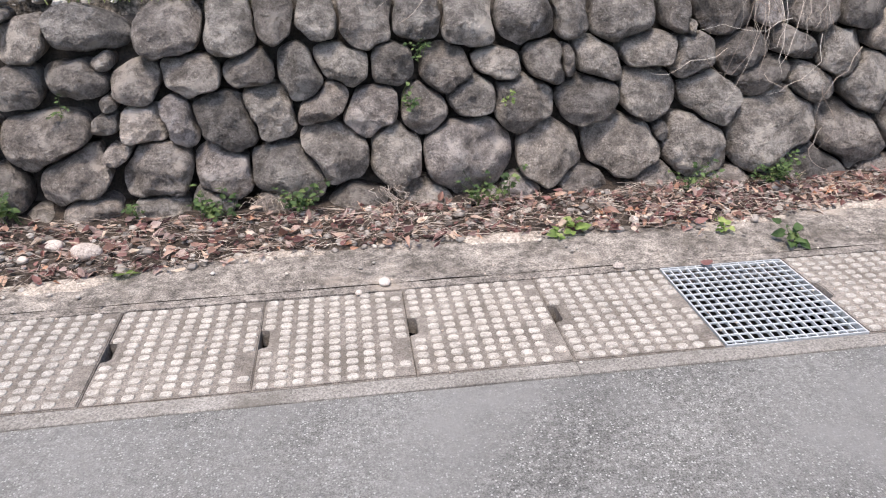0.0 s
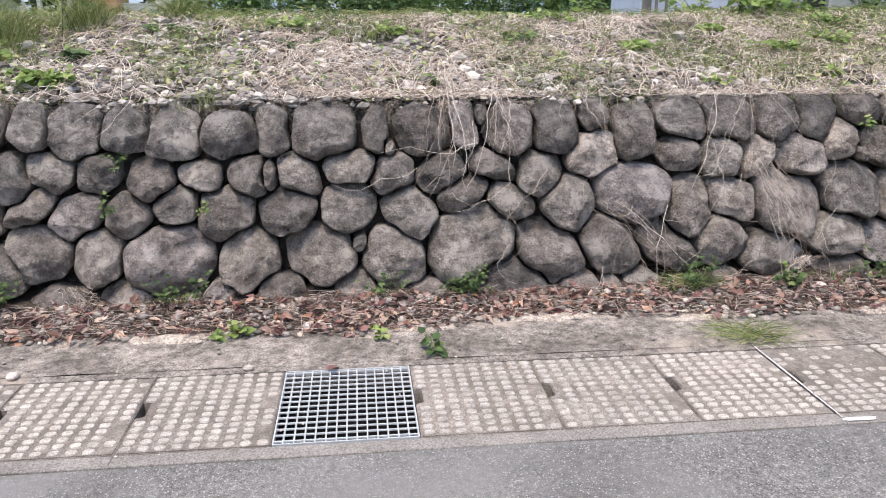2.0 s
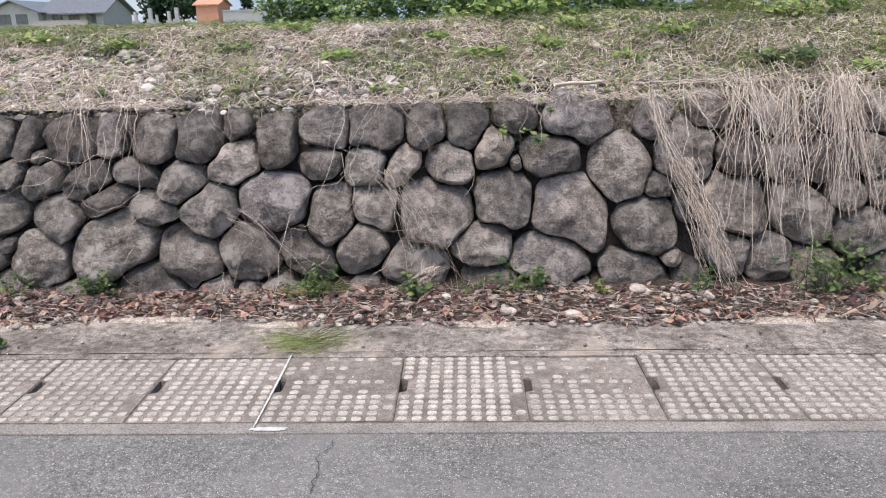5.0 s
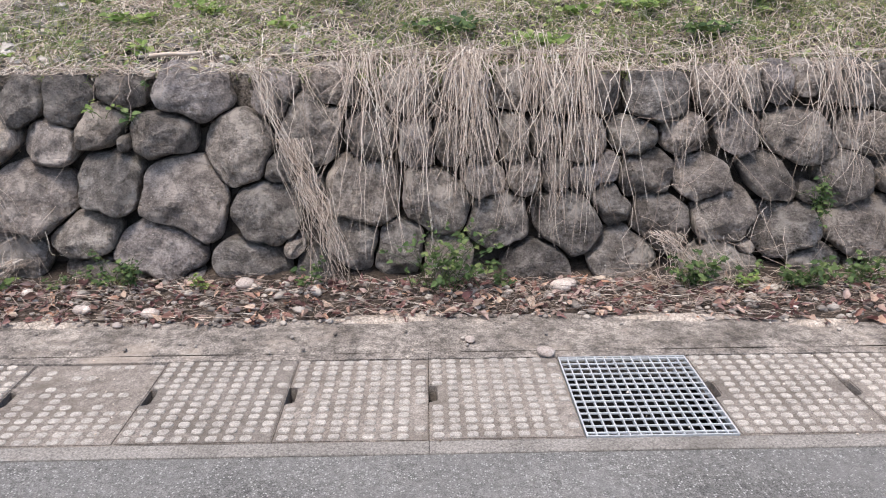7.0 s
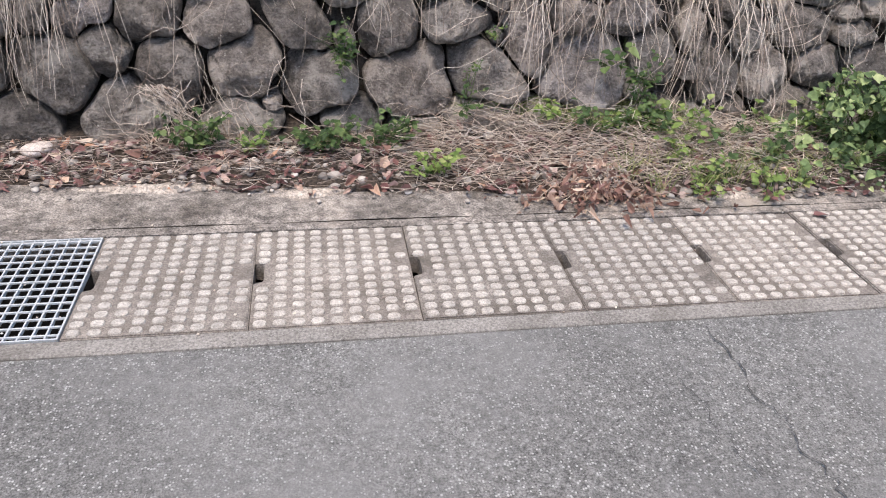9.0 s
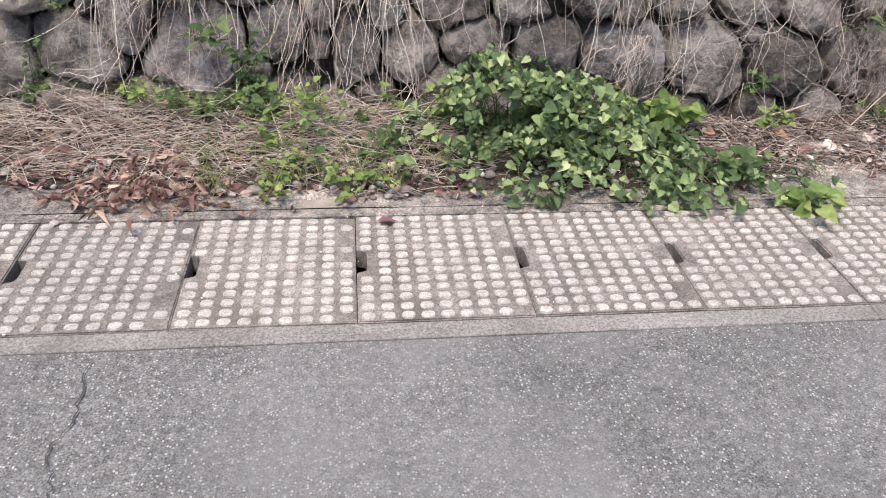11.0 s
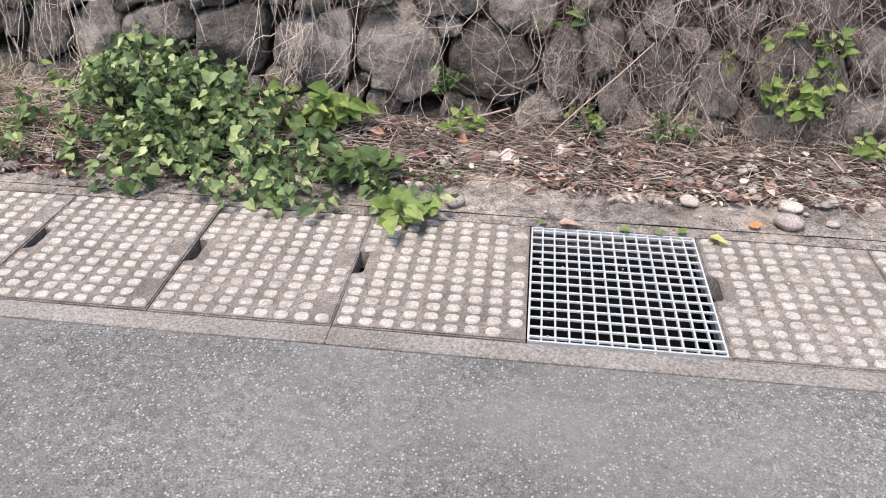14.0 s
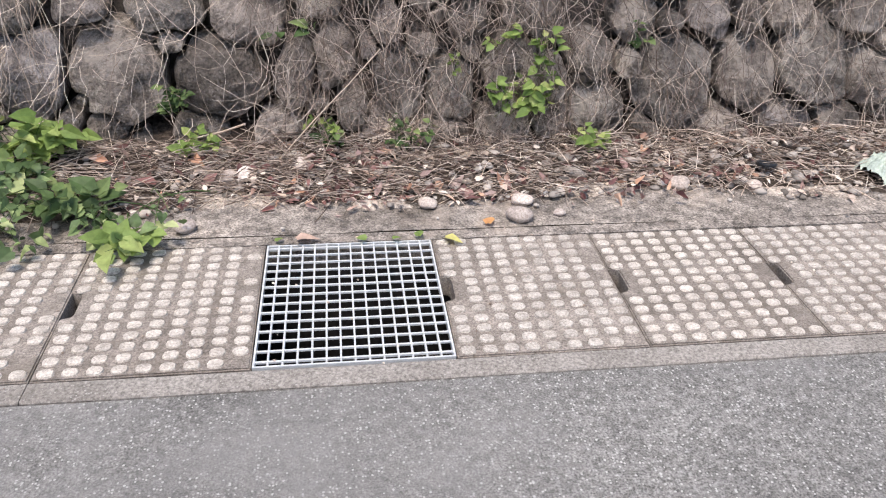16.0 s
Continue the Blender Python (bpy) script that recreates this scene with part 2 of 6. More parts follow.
SAND = mineral("pale_sand", [(0.3, (0.36, 0.308, 0.255)), (0.7, (0.55, 0.478, 0.405))], big=14, fine=120, fine_amount=0.7, rough=0.95, bump=0.6, depth=0.006, mid=(40.0, 0.4))
LOOSE = mineral("pale_river_stone", [(0.3, (0.4, 0.355, 0.325)), (0.7, (0.62, 0.56, 0.515))], big=20, fine=140, fine_amount=0.5, rough=0.8, bump=0.4, depth=0.004, shift=True,
                vary=[(0.0, (0.75, 0.72, 0.7)), (0.5, (1.0, 0.96, 0.92)), (1.0, (1.35, 1.32, 1.28))])


def sky_backdrop():
    m, nd, lk = nodes_of("far_sky")
    n = tex(nd, "ShaderNodeTexNoise", 0.004, 6.0, 0.6)
    lk.new(nd.new("ShaderNodeTexCoord").outputs["Object"], n.inputs["Vector"])
    r = ramp(nd, [(0.4, (0.19, 0.3, 0.48)), (0.62, (0.37, 0.43, 0.5))])
    lk.new(n.outputs[0], r.inputs[0])
    e = nd.new("ShaderNodeEmission")
    lk.new(r.outputs[0], e.inputs[0])
    e.inputs[1].default_value = 1.0
    lk.new(e.outputs[0], nd["Material Output"].inputs[0])
    return m


SKY = sky_backdrop()


# ---- mesh helpers ----
def solid(name, verts, faces, material, parent=None, smooth=True, label=""):
    me = bpy.data.meshes.new(name)
    me.from_pydata(verts, [], faces)
    me.materials.append(material)
    if smooth:
        me.polygons.foreach_set("use_smooth", [True] * len(me.polygons))
    me.update()
    ob = new(name, me)
    if parent:
        ob.parent = parent
    if label:
        ob["label"] = label
    return ob


def part(name, bm, material, parent=None, label="", smooth=False):
    me = bpy.data.meshes.new(name)
    bm.normal_update()
    bm.to_mesh(me)
    bm.free()
    me.materials.append(material)
    if smooth:
        me.polygons.foreach_set("use_smooth", [True] * len(me.polygons))
    ob = new(name, me)
    if parent:
        ob.parent = parent
    if label:
        ob["label"] = label
    return ob


def box(bm, x0, x1, y0, y1, z0, z1, bevel=0.0):
    g = bmesh.ops.create_cube(bm, size=1.0, matrix=Matrix.LocRotScale(((x0 + x1) / 2, (y0 + y1) / 2, (z0 + z1) / 2), None, (x1 - x0, y1 - y0, z1 - z0)))
    if bevel:
        edges = list({e for v in g["verts"] for e in v.link_edges})
        bmesh.ops.bevel(bm, geom=edges, offset=bevel, segments=2, affect="EDGES")


def boxed(name, dims, material, parent=None, bevel=0.0, label=""):
    bm = bmesh.new()
    box(bm, *dims, bevel=bevel)
    return part(name, bm, material, parent, label)


class Heap:
    """Gathers many small pieces into one mesh."""

    def __init__(self):
        self.v, self.f = [], []

    def strand(self, pts, r0, r1):
        n0, k = len(self.v), len(pts)
        for i, p in enumerate(pts):
            d = (pts[min(i + 1, k - 1)] - pts[max(i - 1, 0)])
            d = d.normalized() if d.length > 1e-6 else Vector((1, 0, 0))
            a = d.cross(Vector((0.31, -0.9, 0.3)))
            a = a.normalized() if a.length > 1e-4 else Vector((0, 0, 1))
            b = d.cross(a)
            r = r0 + (r1 - r0) * i / max(1, k - 1)
            for q in range(3):
                c, s = math.cos(q * 2.0944), math.sin(q * 2.0944)
                self.v.append(p + (a * c + b * s) * r)
        for i in range(k - 1):
            for q in range(3):
                a0, a1 = n0 + 3 * i + q, n0 + 3 * i + (q + 1) % 3
                self.f.append((a0, a1, a1 + 3, a0 + 3))

    def leaf(self, p, along, normal, size, wide=0.8, fold=0.25, curl=0.0):
        """A pointed leaf with a folded midrib, heart-shaped at its foot."""
        n0 = len(self.v)
        along = along.normalized()
        side = along.cross(normal)
        side = side.normalized() if side.length > 1e-4 else Vector((1, 0, 0))
        up = side.cross(along)
        for u, w, h in ((0.05, 0, 0), (-0.06, 0.22, 0.7), (0.25, 0.5, 1), (0.62, 0.34, 0.8), (1.0, 0, 0),
                        (0.62, -0.34, 0.8), (0.25, -0.5, 1), (-0.06, -0.22, 0.7), (0.4, 0, 0)):
            q = p + along * (u * size) + side * (w * wide * size) + up * (h * fold * abs(w) * size - curl * u * u * size)
            self.v.append(q)
        c = n0 + 8
        for i in range(8):
            self.f.append((c, n0 + i, n0 + (i + 1) % 8))

    def pebble(self, p, sx, sy, sz, rnd):
        n0 = len(self.v)
        ang = rnd.random() * 6.28
        ca, sa = math.cos(ang), math.sin(ang)
        for lz, lr, cnt in ((0.95, 0.35, 5), (0.45, 0.88, 7), (-0.2, 1.0, 7), (-0.8, 0.6, 5)):
            for i in range(cnt):
                t = i * 6.2832 / cnt + lz
                k = lr * (0.72 + 0.5 * rnd.random())
                x, y = math.cos(t) * k * sx, math.sin(t) * k * sy
                self.v.append(p + Vector((x * ca - y * sa, x * sa + y * ca, lz * sz * (0.9 + 0.2 * rnd.random()))))
        r0, r1, r2, r3 = n0, n0 + 5, n0 + 12, n0 + 19
        self.f.append(tuple(r0 + i for i in range(5)))
        self.f.append(tuple(r3 + 4 - i for i in range(5)))
        for i in range(7):
            j = (i + 1) % 7
            self.f.append((r1 + j, r1 + i, r2 + i, r2 + j))
        for ra, rb, flip in ((r0, r1, 0), (r3, r2, 1)):
            for i in range(7):
                j = (i + 1) % 7
                a, b = i * 5 // 7, ((i + 1) * 5 // 7) % 5
                fc = (ra + a, rb + i, rb + j) if a == b else (ra + a, rb + i, rb + j, ra + b)
                self.f.append(fc[::-1] if flip else fc)

    def done(self, name, material, parent=None, smooth=True, label=""):
        return solid(name, self.v, self.f, material, parent, smooth, label)


def smooth_at(knots, x):
    if x <= knots[0][0]:
        return knots[0][1]
    for (a, u), (b, v) in zip(knots, knots[1:]):
        if x <= b:
            return u + (v - u) * (x - a) / (b - a)
    return knots[-1][1]


def nz(x, y, z=0.0, s=1.0):
    return noise.noise(Vector((x * s, y * s, z * s)))


# ---- plan: x along the street, y across it, z up; the near edge of the gutter covers is y = 0 ----
COVER_LENGTH, GUTTER = 0.5, 0.56


WALL_LINE = [(-3, 1.24), (1.5, 1.25), (5, 1.285), (8, 1.245), (9.5, 1.23), (11.3, 1.16), (20, 1.16)]


def wall_y(x, z):
    return smooth_at(WALL_LINE, x) + 0.32 * z


# where the soil of the verge ends on the concrete apron
SOIL_EDGE = [(-2, 0.76), (-0.45, 0.78), (-0.1, 0.88), (0.45, 0.93), (1.0, 0.97), (1.5, 0.97), (2.3, 0.92), (2.9, 1.0), (3.2, 1.08), (4.1, 0.94), (4.8, 0.95),
             (5.6, 0.91), (6.6, 0.97), (7.4, 0.95), (8.3, 0.86), (9.0, 0.79), (9.3, 0.7), (9.7, 0.74), (10.2, 0.7), (11.0, 0.7), (11.7, 0.8), (11.8, 0.9),
             (12.1, 0.8), (12.6, 0.8), (13.4, 0.87), (13.9, 0.76), (16, 0.8)]


def soil_z(x, y):
    e = smooth_at(SOIL_EDGE, x) + 0.035 * nz(x, 3.3, 0, 6.0) + 0.02 * nz(x, 7.1, 0, 19.0)
    return (y - e) * (0.16 if y > e else 0.5) + 0.012 * nz(x, y, 0, 9.0) + 0.012


def bank_z(x, y):
    """Top of the bank behind the wall."""
    base = smooth_at([(1.4, 0.9), (1.72, 0.965), (1.87, 1.04), (2.25, 1.16), (2.8, 1.335), (3.1, 1.365), (4.0, 1.345), (6.0, 1.345), (13.0, 1.48), (110.0, 2.35), (3000.0, 2.5)], y)
    lift = smooth_at([(0, 0), (4.5, 0.01), (5.6, 0.03), (6.6, 0.08), (8, 0.09), (12, 0.09)], x) * smooth_at([(1.6, 0), (2.5, 1), (4.5, 1), (9, 0)], y)
    return base + lift + (0.03 * nz(x, y, 1.7, 2.2) + 0.015 * nz(x, y, 4.0, 7.0)) * smooth_at([(1.5, 0.3), (2.2, 1), (60, 1)], y)


# ---- ground ----
def build_ground():
    xs = [-2000, -500, -150, -60, -25, -10, -6] + [-4 + 0.1 * i for i in range(231)] + [21, 25, 35, 60, 120, 300, 800, 2000]
    ys = ([-2000, -300, -60, -15, -6, -4, -2, -1, -0.5, -0.06] + [-0.055, 0.625] + [0.63, 0.68] + [0.72 + 0.03 * i for i in range(25)] + [1.65, 1.69] +
          [1.74 + 0.07 * i for i in range(27)] + [3.8, 4.2, 4.8, 5.5, 6.5, 8, 10, 13, 17, 25, 40, 60, 90, 130, 250, 600, 1400, 3000])
    verts, faces = [], []
    for i, y in enumerate(ys):
        for x in xs:
            if y <= -0.06:
                z = -0.03
            elif y <= 0.625:
                z = -0.52
            elif y < 0.7:
                z = -0.03
            elif y < 1.5:
                z = max(soil_z(x, y), -0.03)
            elif y < 1.67:
                z = 0.15
            else:
                z = bank_z(x, y)
            verts.append((x, y, z))
    n = len(xs)
    for i in range(len(ys) - 1):
        for j in range(n - 1):
            faces.append((i * n + j, i * n + j + 1, i * n + n + j + 1, i * n + n + j))
    g = solid("ground", verts, faces, SOIL)
    g.data.materials.append(FIELD)
    g.data.materials.append(BANK)
    far = ys.index(3.8)
    lip = ys.index(1.69) - 1
    idx = [1 if (k // (n - 1)) >= far - 2 else 2 if (k // (n - 1)) >= lip else 0 for k in range(len(faces))]
    g.data.polygons.foreach_set("material_index", idx)
    return tagged(g, "brown earth verge and grassy field behind the wall", "ground", kind="structure")


build_ground()


def build_road():
    xs = [-40, -15] + [-6 + 0.2 * i for i in range(126)] + [30, 60]
    ys = [-4.6, -4.2, -3.6, -3, -2.4, -1.8, -1.4, -1.1, -0.85, -0.6, -0.4, -0.25, -0.12, -0.066]
    verts = [(x, y, -0.006 + 0.003 * nz(x, y, 0, 1.3) - 0.001 * abs(nz(x, y, 0, 5))) for y in ys for x in xs]
    n = len(xs)
    faces = [(i * n + j, i * n + j + 1, i * n + n + j + 1, i * n + n + j) for i in range(len(ys) - 1) for j in range(n - 1)]
    tagged(solid("road", verts, faces, ASPHALT), "grey worn asphalt lane with pale chips", "road", kind="structure")


build_road()


# ---- gutter channel in units ----
def build_channel(x0, x1):
    prof = [(-0.066, -0.5), (-0.066, -0.002), (-0.062, 0.002), (-0.004, 0.002), (-0.003, -0.07), (0.03, -0.07), (0.03, -0.42), (0.53, -0.42),
            (0.53, -0.07), (0.563, -0.07), (0.564, 0.003), (0.612, 0.004), (0.616, 0.0), (0.616, -0.5)]
    seg = 10
    verts, faces = [], []
    for i in range(seg + 1):
        x = x0 + 0.001 + (x1 - x0 - 0.002) * i / seg
        for y, z in prof:
            verts.append((x, y + 0.002 * nz(x, y, z, 3) * (z > -0.01), z + 0.0012 * nz(x, y, 2, 8)))
    m = len(prof)
    for i in range(seg):
        for j in range(m - 1):
            faces.append((i * m + j, i * m + j + 1, i * m + m + j + 1, i * m + m + j))
    faces.append(tuple(range(m)))
    faces.append(tuple(seg * m + m - 1 - j for j in range(m)))
    ch = solid("gutter_channel", verts, faces, CONCRETE, smooth=False)
    # inner faces painted near-black, so the channel looks unlit below grates and slots
    ch.data.materials.append(CHANNEL_SHADE)
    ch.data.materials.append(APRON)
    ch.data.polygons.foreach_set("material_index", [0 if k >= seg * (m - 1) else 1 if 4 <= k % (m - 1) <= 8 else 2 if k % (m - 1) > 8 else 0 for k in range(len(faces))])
    tagged(ch, "stained concrete street gutter channel unit", "gutter", "gutter channel units", "structure")


for k in range(-2, 8):
    build_channel(-1.0 + 2.5 * k, 1.5 + 2.5 * k)


def build_apron():
    xs = [-6 + 0.1 * i for i in range(251)]
    ys = [0.6168, 0.64, 0.7, 0.76, 0.82, 0.9, 1.0, 1.1]
    verts, faces = [], []
    for y in ys:
        for x in xs:
            verts.append((x, y, 0.004 + 0.02 * (y - 0.62) + 0.004 * nz(x, y, 0, 4.0) + 0.002 * nz(x, y, 5, 17)))
    n = len(xs)
    for i in range(len(ys) - 1):
        for j in range(n - 1):
            faces.append((i * n + j, i * n + j + 1, i * n + n + j + 1, i * n + n + j))
    tagged(solid("pavement", verts, faces, APRON), "stained concrete apron strip beside the gutter", "pavement", kind="structure")


build_apron()

# unseen plain wall added to close the lane's other side and block low sky
south = boxed("wall_south", (-30, 40, -5.7, -5.5, -0.1, 2.1), CONCRETE)
tagged(south, "unseen plain grey wall added across the lane to block low sky light", "wall", kind="structure")


# ---- gutter covers ----
def cover_body_mesh():
    L, W, T = COVER_LENGTH - 0.0022, GUTTER - 0.006, 0.065
    sl0, sl1, sd = 0.235, 0.355, 0.031
    pts = [(0, 0), (L, 0), (L, W), (0, W), (0, sl1), (sd * 0.8, sl1 - 0.008), (sd, sl1 - 0.02), (sd, sl0 + 0.02), (sd * 0.8, sl0 + 0.008), (0, sl0)]
    bm = bmesh.new()
    lo = [bm.verts.new((x, y, -T)) for x, y in pts]
    f = bm.faces.new(lo[::-1])
    top = bmesh.ops.extrude_face_region(bm, geom=[f])
    bmesh.ops.translate(bm, verts=[v for v in top["geom"] if isinstance(v, bmesh.types.BMVert)], vec=(0, 0, T))
    bm.faces.ensure_lookup_table()
    bmesh.ops.recalc_face_normals(bm, faces=bm.faces[:])
    rim = [e for e in bm.edges if all(v.co.z > -0.01 for v in e.verts)]
    bmesh.ops.bevel(bm, geom=rim, offset=0.004, segments=2, affect="EDGES")
    return bm


def stud_bm(worn, seed):
    rnd = random.Random(seed)
    h = Heap()
    L, W = COVER_LENGTH - 0.004, GUTTER - 0.006
    for r in range(13):
        for c in range(9):
            cx, cy = 0.03 + c * (L - 0.056) / 8, 0.022 + r * (W - 0.044) / 12
            if cx < 0.045 and 0.23 < cy < 0.36:
                continue
            if worn and rnd.random() < 0.5 and cy > 0.2:
                continue
            if c == 8 and rnd.random() < 0.35:
                continue
            n0 = len(h.v)
            hh = 0.0055 * (0.75 + 0.5 * rnd.random()) * (0.45 if worn else 1)
            for k, z in ((1.0, -0.001), (0.9, hh * 0.8), (0.72, hh)):
                for i in range(10):
                    t = i * 0.62832
                    ct, st = math.cos(t), math.sin(t)
                    ax = 0.0205 * k * math.copysign(abs(ct) ** 0.75, ct)
                    ay = 0.0162 * k * math.copysign(abs(st) ** 0.8, st)
                    h.v.append((cx + ax * (0.96 + 0.08 * rnd.random()), cy + ay * (0.94 + 0.12 * rnd.random()), z))
            for ring in range(2):
                for i in range(10):
                    j = (i + 1) % 10
                    h.f.append((n0 + ring * 10 + i, n0 + ring * 10 + j, n0 + ring * 10 + 10 + j, n0 + ring * 10 + 10 + i))
            h.f.append(tuple(n0 + 20 + i for i in range(10)))
    return h


GRATES = (4, 14, 24)


def build_covers():
    body = bpy.data.meshes.new("gutter_cover")
    bm = cover_body_mesh()
    bm.to_mesh(body)
    bm.free()
    body.materials.append(COVER)
    kinds = []
    for worn, seed in ((False, 1), (False, 2), (False, 3), (True, 4)):
        h = stud_bm(worn, seed)
        me = bpy.data.meshes.new("studs")
        me.from_pydata(h.v, [], h.f)
        me.materials.append(STUD)
        kinds.append(me)
    rnd = random.Random(5)
    for k in range(-12, 38):
        if k in GRATES:
            continue
        worn = k in (8, 10)
        ob = new("gutter_cover", body)
        ob.matrix_basis = pose(COVER_LENGTH * k + 0.0011, 0.003, 0.001 + 0.003 * rnd.random(), 0.15 * rnd.gauss(0, 1), 0.15 * rnd.gauss(0, 1), 0.06 * rnd.gauss(0, 1))
        tagged(ob, "worn smooth grey concrete gutter cover slab" if worn else "grey concrete gutter cover slab with rows of oval studs", "gutter cover", "gutter covers")
        st = new("studs", kinds[3] if worn else kinds[rnd.randrange(3)])
        st.parent = ob
        tagged(st, "pale worn oval anti-slip studs", kind="stuff")


build_covers()


def build_grate():
    root = new("drain_grate")
    L, W, T = COVER_LENGTH - 0.006, GUTTER - 0.008, 0.02
    bm = bmesh.new()
    for a, b, c, d in ((0, L, 0, 0.005), (0, L, W - 0.005, W), (0, 0.005, 0.0052, W - 0.0052), (L - 0.005, L, 0.0052, W - 0.0052)):
        box(bm, a, b, c, d, -T, 0)
    part("frame", bm, STEEL, root, "galvanised steel edge frame")
    bar = bpy.data.meshes.new("bar")
    bm = bmesh.new()
    box(bm, -0.0023, 0.0023, 0.0052, W - 0.0052, -0.013, -0.001)
    bm.to_mesh(bar)
    bm.free()
    bar.materials.append(STEEL)
    cross = bpy.data.meshes.new("cross_bar")
    bm = bmesh.new()
    box(bm, 0.0052, L - 0.0052, -0.0028, 0.0028, -0.005, 0.0005)
    bm.to_mesh(cross)
    bm.free()
    cross.materials.append(STEEL)
    for i in range(1, 14):
        o = new("bar", bar)
        o.parent, o.location = root, (L * i / 14, 0, 0)
    for i in range(14):
        o = new("cross_bar", cross)
        o.parent, o.location = root, (0, 0.02 + (W - 0.04) * i / 13, 0)
    return tagged(root, "galvanised steel grid drain grate over dark gutter", "drain grate", "drain grates")


first = build_grate()
first.matrix_basis = pose(COVER_LENGTH * GRATES[0] + 0.003, 0.004, 0.005)
for k in GRATES[1:]:
    copy_thing(first, pose(COVER_LENGTH * k + 0.003, 0.004, 0.005))


# ---- stone wall: x, height, half length, half breadth and tilt of the stones as laid ----
STRETCH_A = [
    (-0.63, 0.21, 0.079, 0.103, 0), (-0.55, 0.62, 0.105, 0.091, 0), (-0.5, 0.81, 0.096, 0.123, -55), (-0.47, 0.4, 0.199, 0.127, 16), (-0.36, 0.26, 0.15, 0.128, 26), (-0.31, 0.1, 0.124, 0.062, 0),
    (-0.31, 0.64, 0.15, 0.073, -8), (-0.24, 0.84, 0.173, 0.094, 0), (-0.05, 0.62, 0.098, 0.085, 0), (-0.03, 0.45, 0.098, 0.081, 0), (-0.01, 0.08, 0.13, 0.087, 0), (0.01, 0.25, 0.142, 0.12, 0),
    (0.1, 0.83, 0.143, 0.124, 0), (0.11, 0.45, 0.126, 0.078, -54), (0.18, 0.64, 0.142, 0.085, 0), (0.23, 0.11, 0.096, 0.068, 0), (0.29, 0.24, 0.134, 0.102, -18), (0.31, 0.45, 0.161, 0.122, -28),
]
STRETCH_B = [
    (0.36, 0.83, 0.115, 0.123, 0), (0.43, 0.65, 0.112, 0.078, 8), (0.5, 0.47, 0.136, 0.099, -64), (0.55, 0.86, 0.08, 0.119, 0), (0.56, 0.23, 0.181, 0.108, -18), (0.65, 0.62, 0.138, 0.09, -53),
    (0.74, 0.49, 0.14, 0.072, 22), (0.74, 0.86, 0.084, 0.113, 0), (0.77, 0.3, 0.157, 0.12, -38), (0.84, 0.65, 0.128, 0.079, -22), (0.86, 0.07, 0.147, 0.07, 0), (0.95, 0.84, 0.125, 0.126, 0),
    (0.96, 0.45, 0.119, 0.108, 27), (1.06, 0.27, 0.123, 0.139, 0), (1.06, 0.65, 0.101, 0.091, 0), (1.19, 0.07, 0.119, 0.075, 0), (1.19, 0.44, 0.117, 0.11, -22), (1.19, 0.84, 0.11, 0.112, 0),
]
STRETCH_C = [
    (1.3, 0.62, 0.121, 0.099, 0), (1.39, 0.24, 0.215, 0.161, 0), (1.42, 0.49, 0.107, 0.085, 17), (1.42, 0.83, 0.127, 0.131, 0), (1.54, 0.62, 0.117, 0.071, -19), (1.63, 0.07, 0.088, 0.059, 0),
    (1.66, 0.46, 0.148, 0.127, 26), (1.68, 0.82, 0.135, 0.124, 0), (1.77, 0.23, 0.153, 0.133, 16), (1.79, 0.62, 0.122, 0.102, -16), (1.87, 0.62, 0.049, 0.083, 0), (1.9, 0.84, 0.083, 0.123, 0),
    (1.93, 0.08, 0.118, 0.077, 0), (1.96, 0.46, 0.152, 0.102, 12), (2.01, 0.62, 0.145, 0.085, -26), (2.13, 0.25, 0.18, 0.137, -12), (2.15, 0.83, 0.167, 0.139, 0), (2.26, 0.46, 0.145, 0.108, 0),
]
STRETCH_D = [
    (2.27, 0.66, 0.142, 0.082, 0), (2.29, 0.08, 0.107, 0.078, 0), (2.31, 0.3, 0.036, 0.044, 0), (2.4, 0.83, 0.073, 0.13, 0), (2.47, 0.75, 0.039, 0.033, 0), (2.48, 0.22, 0.158, 0.143, -21),
    (2.49, 0.62, 0.121, 0.101, 30), (2.56, 0.44, 0.152, 0.116, -21), (2.64, 0.04, 0.104, 0.058, 0), (2.64, 0.83, 0.137, 0.124, 0), (2.73, 0.62, 0.142, 0.092, 23), (2.86, 0.52, 0.142, 0.075, 26),
    (2.86, 0.85, 0.072, 0.121, 0), (2.89, 0.29, 0.238, 0.177, 13), (2.95, 0.9, 0.033, 0.046, 0), (3, 0.65, 0.14, 0.078, -20), (3.09, 0.08, 0.192, 0.108, -13), (3.09, 0.47, 0.15, 0.086, -15),
]
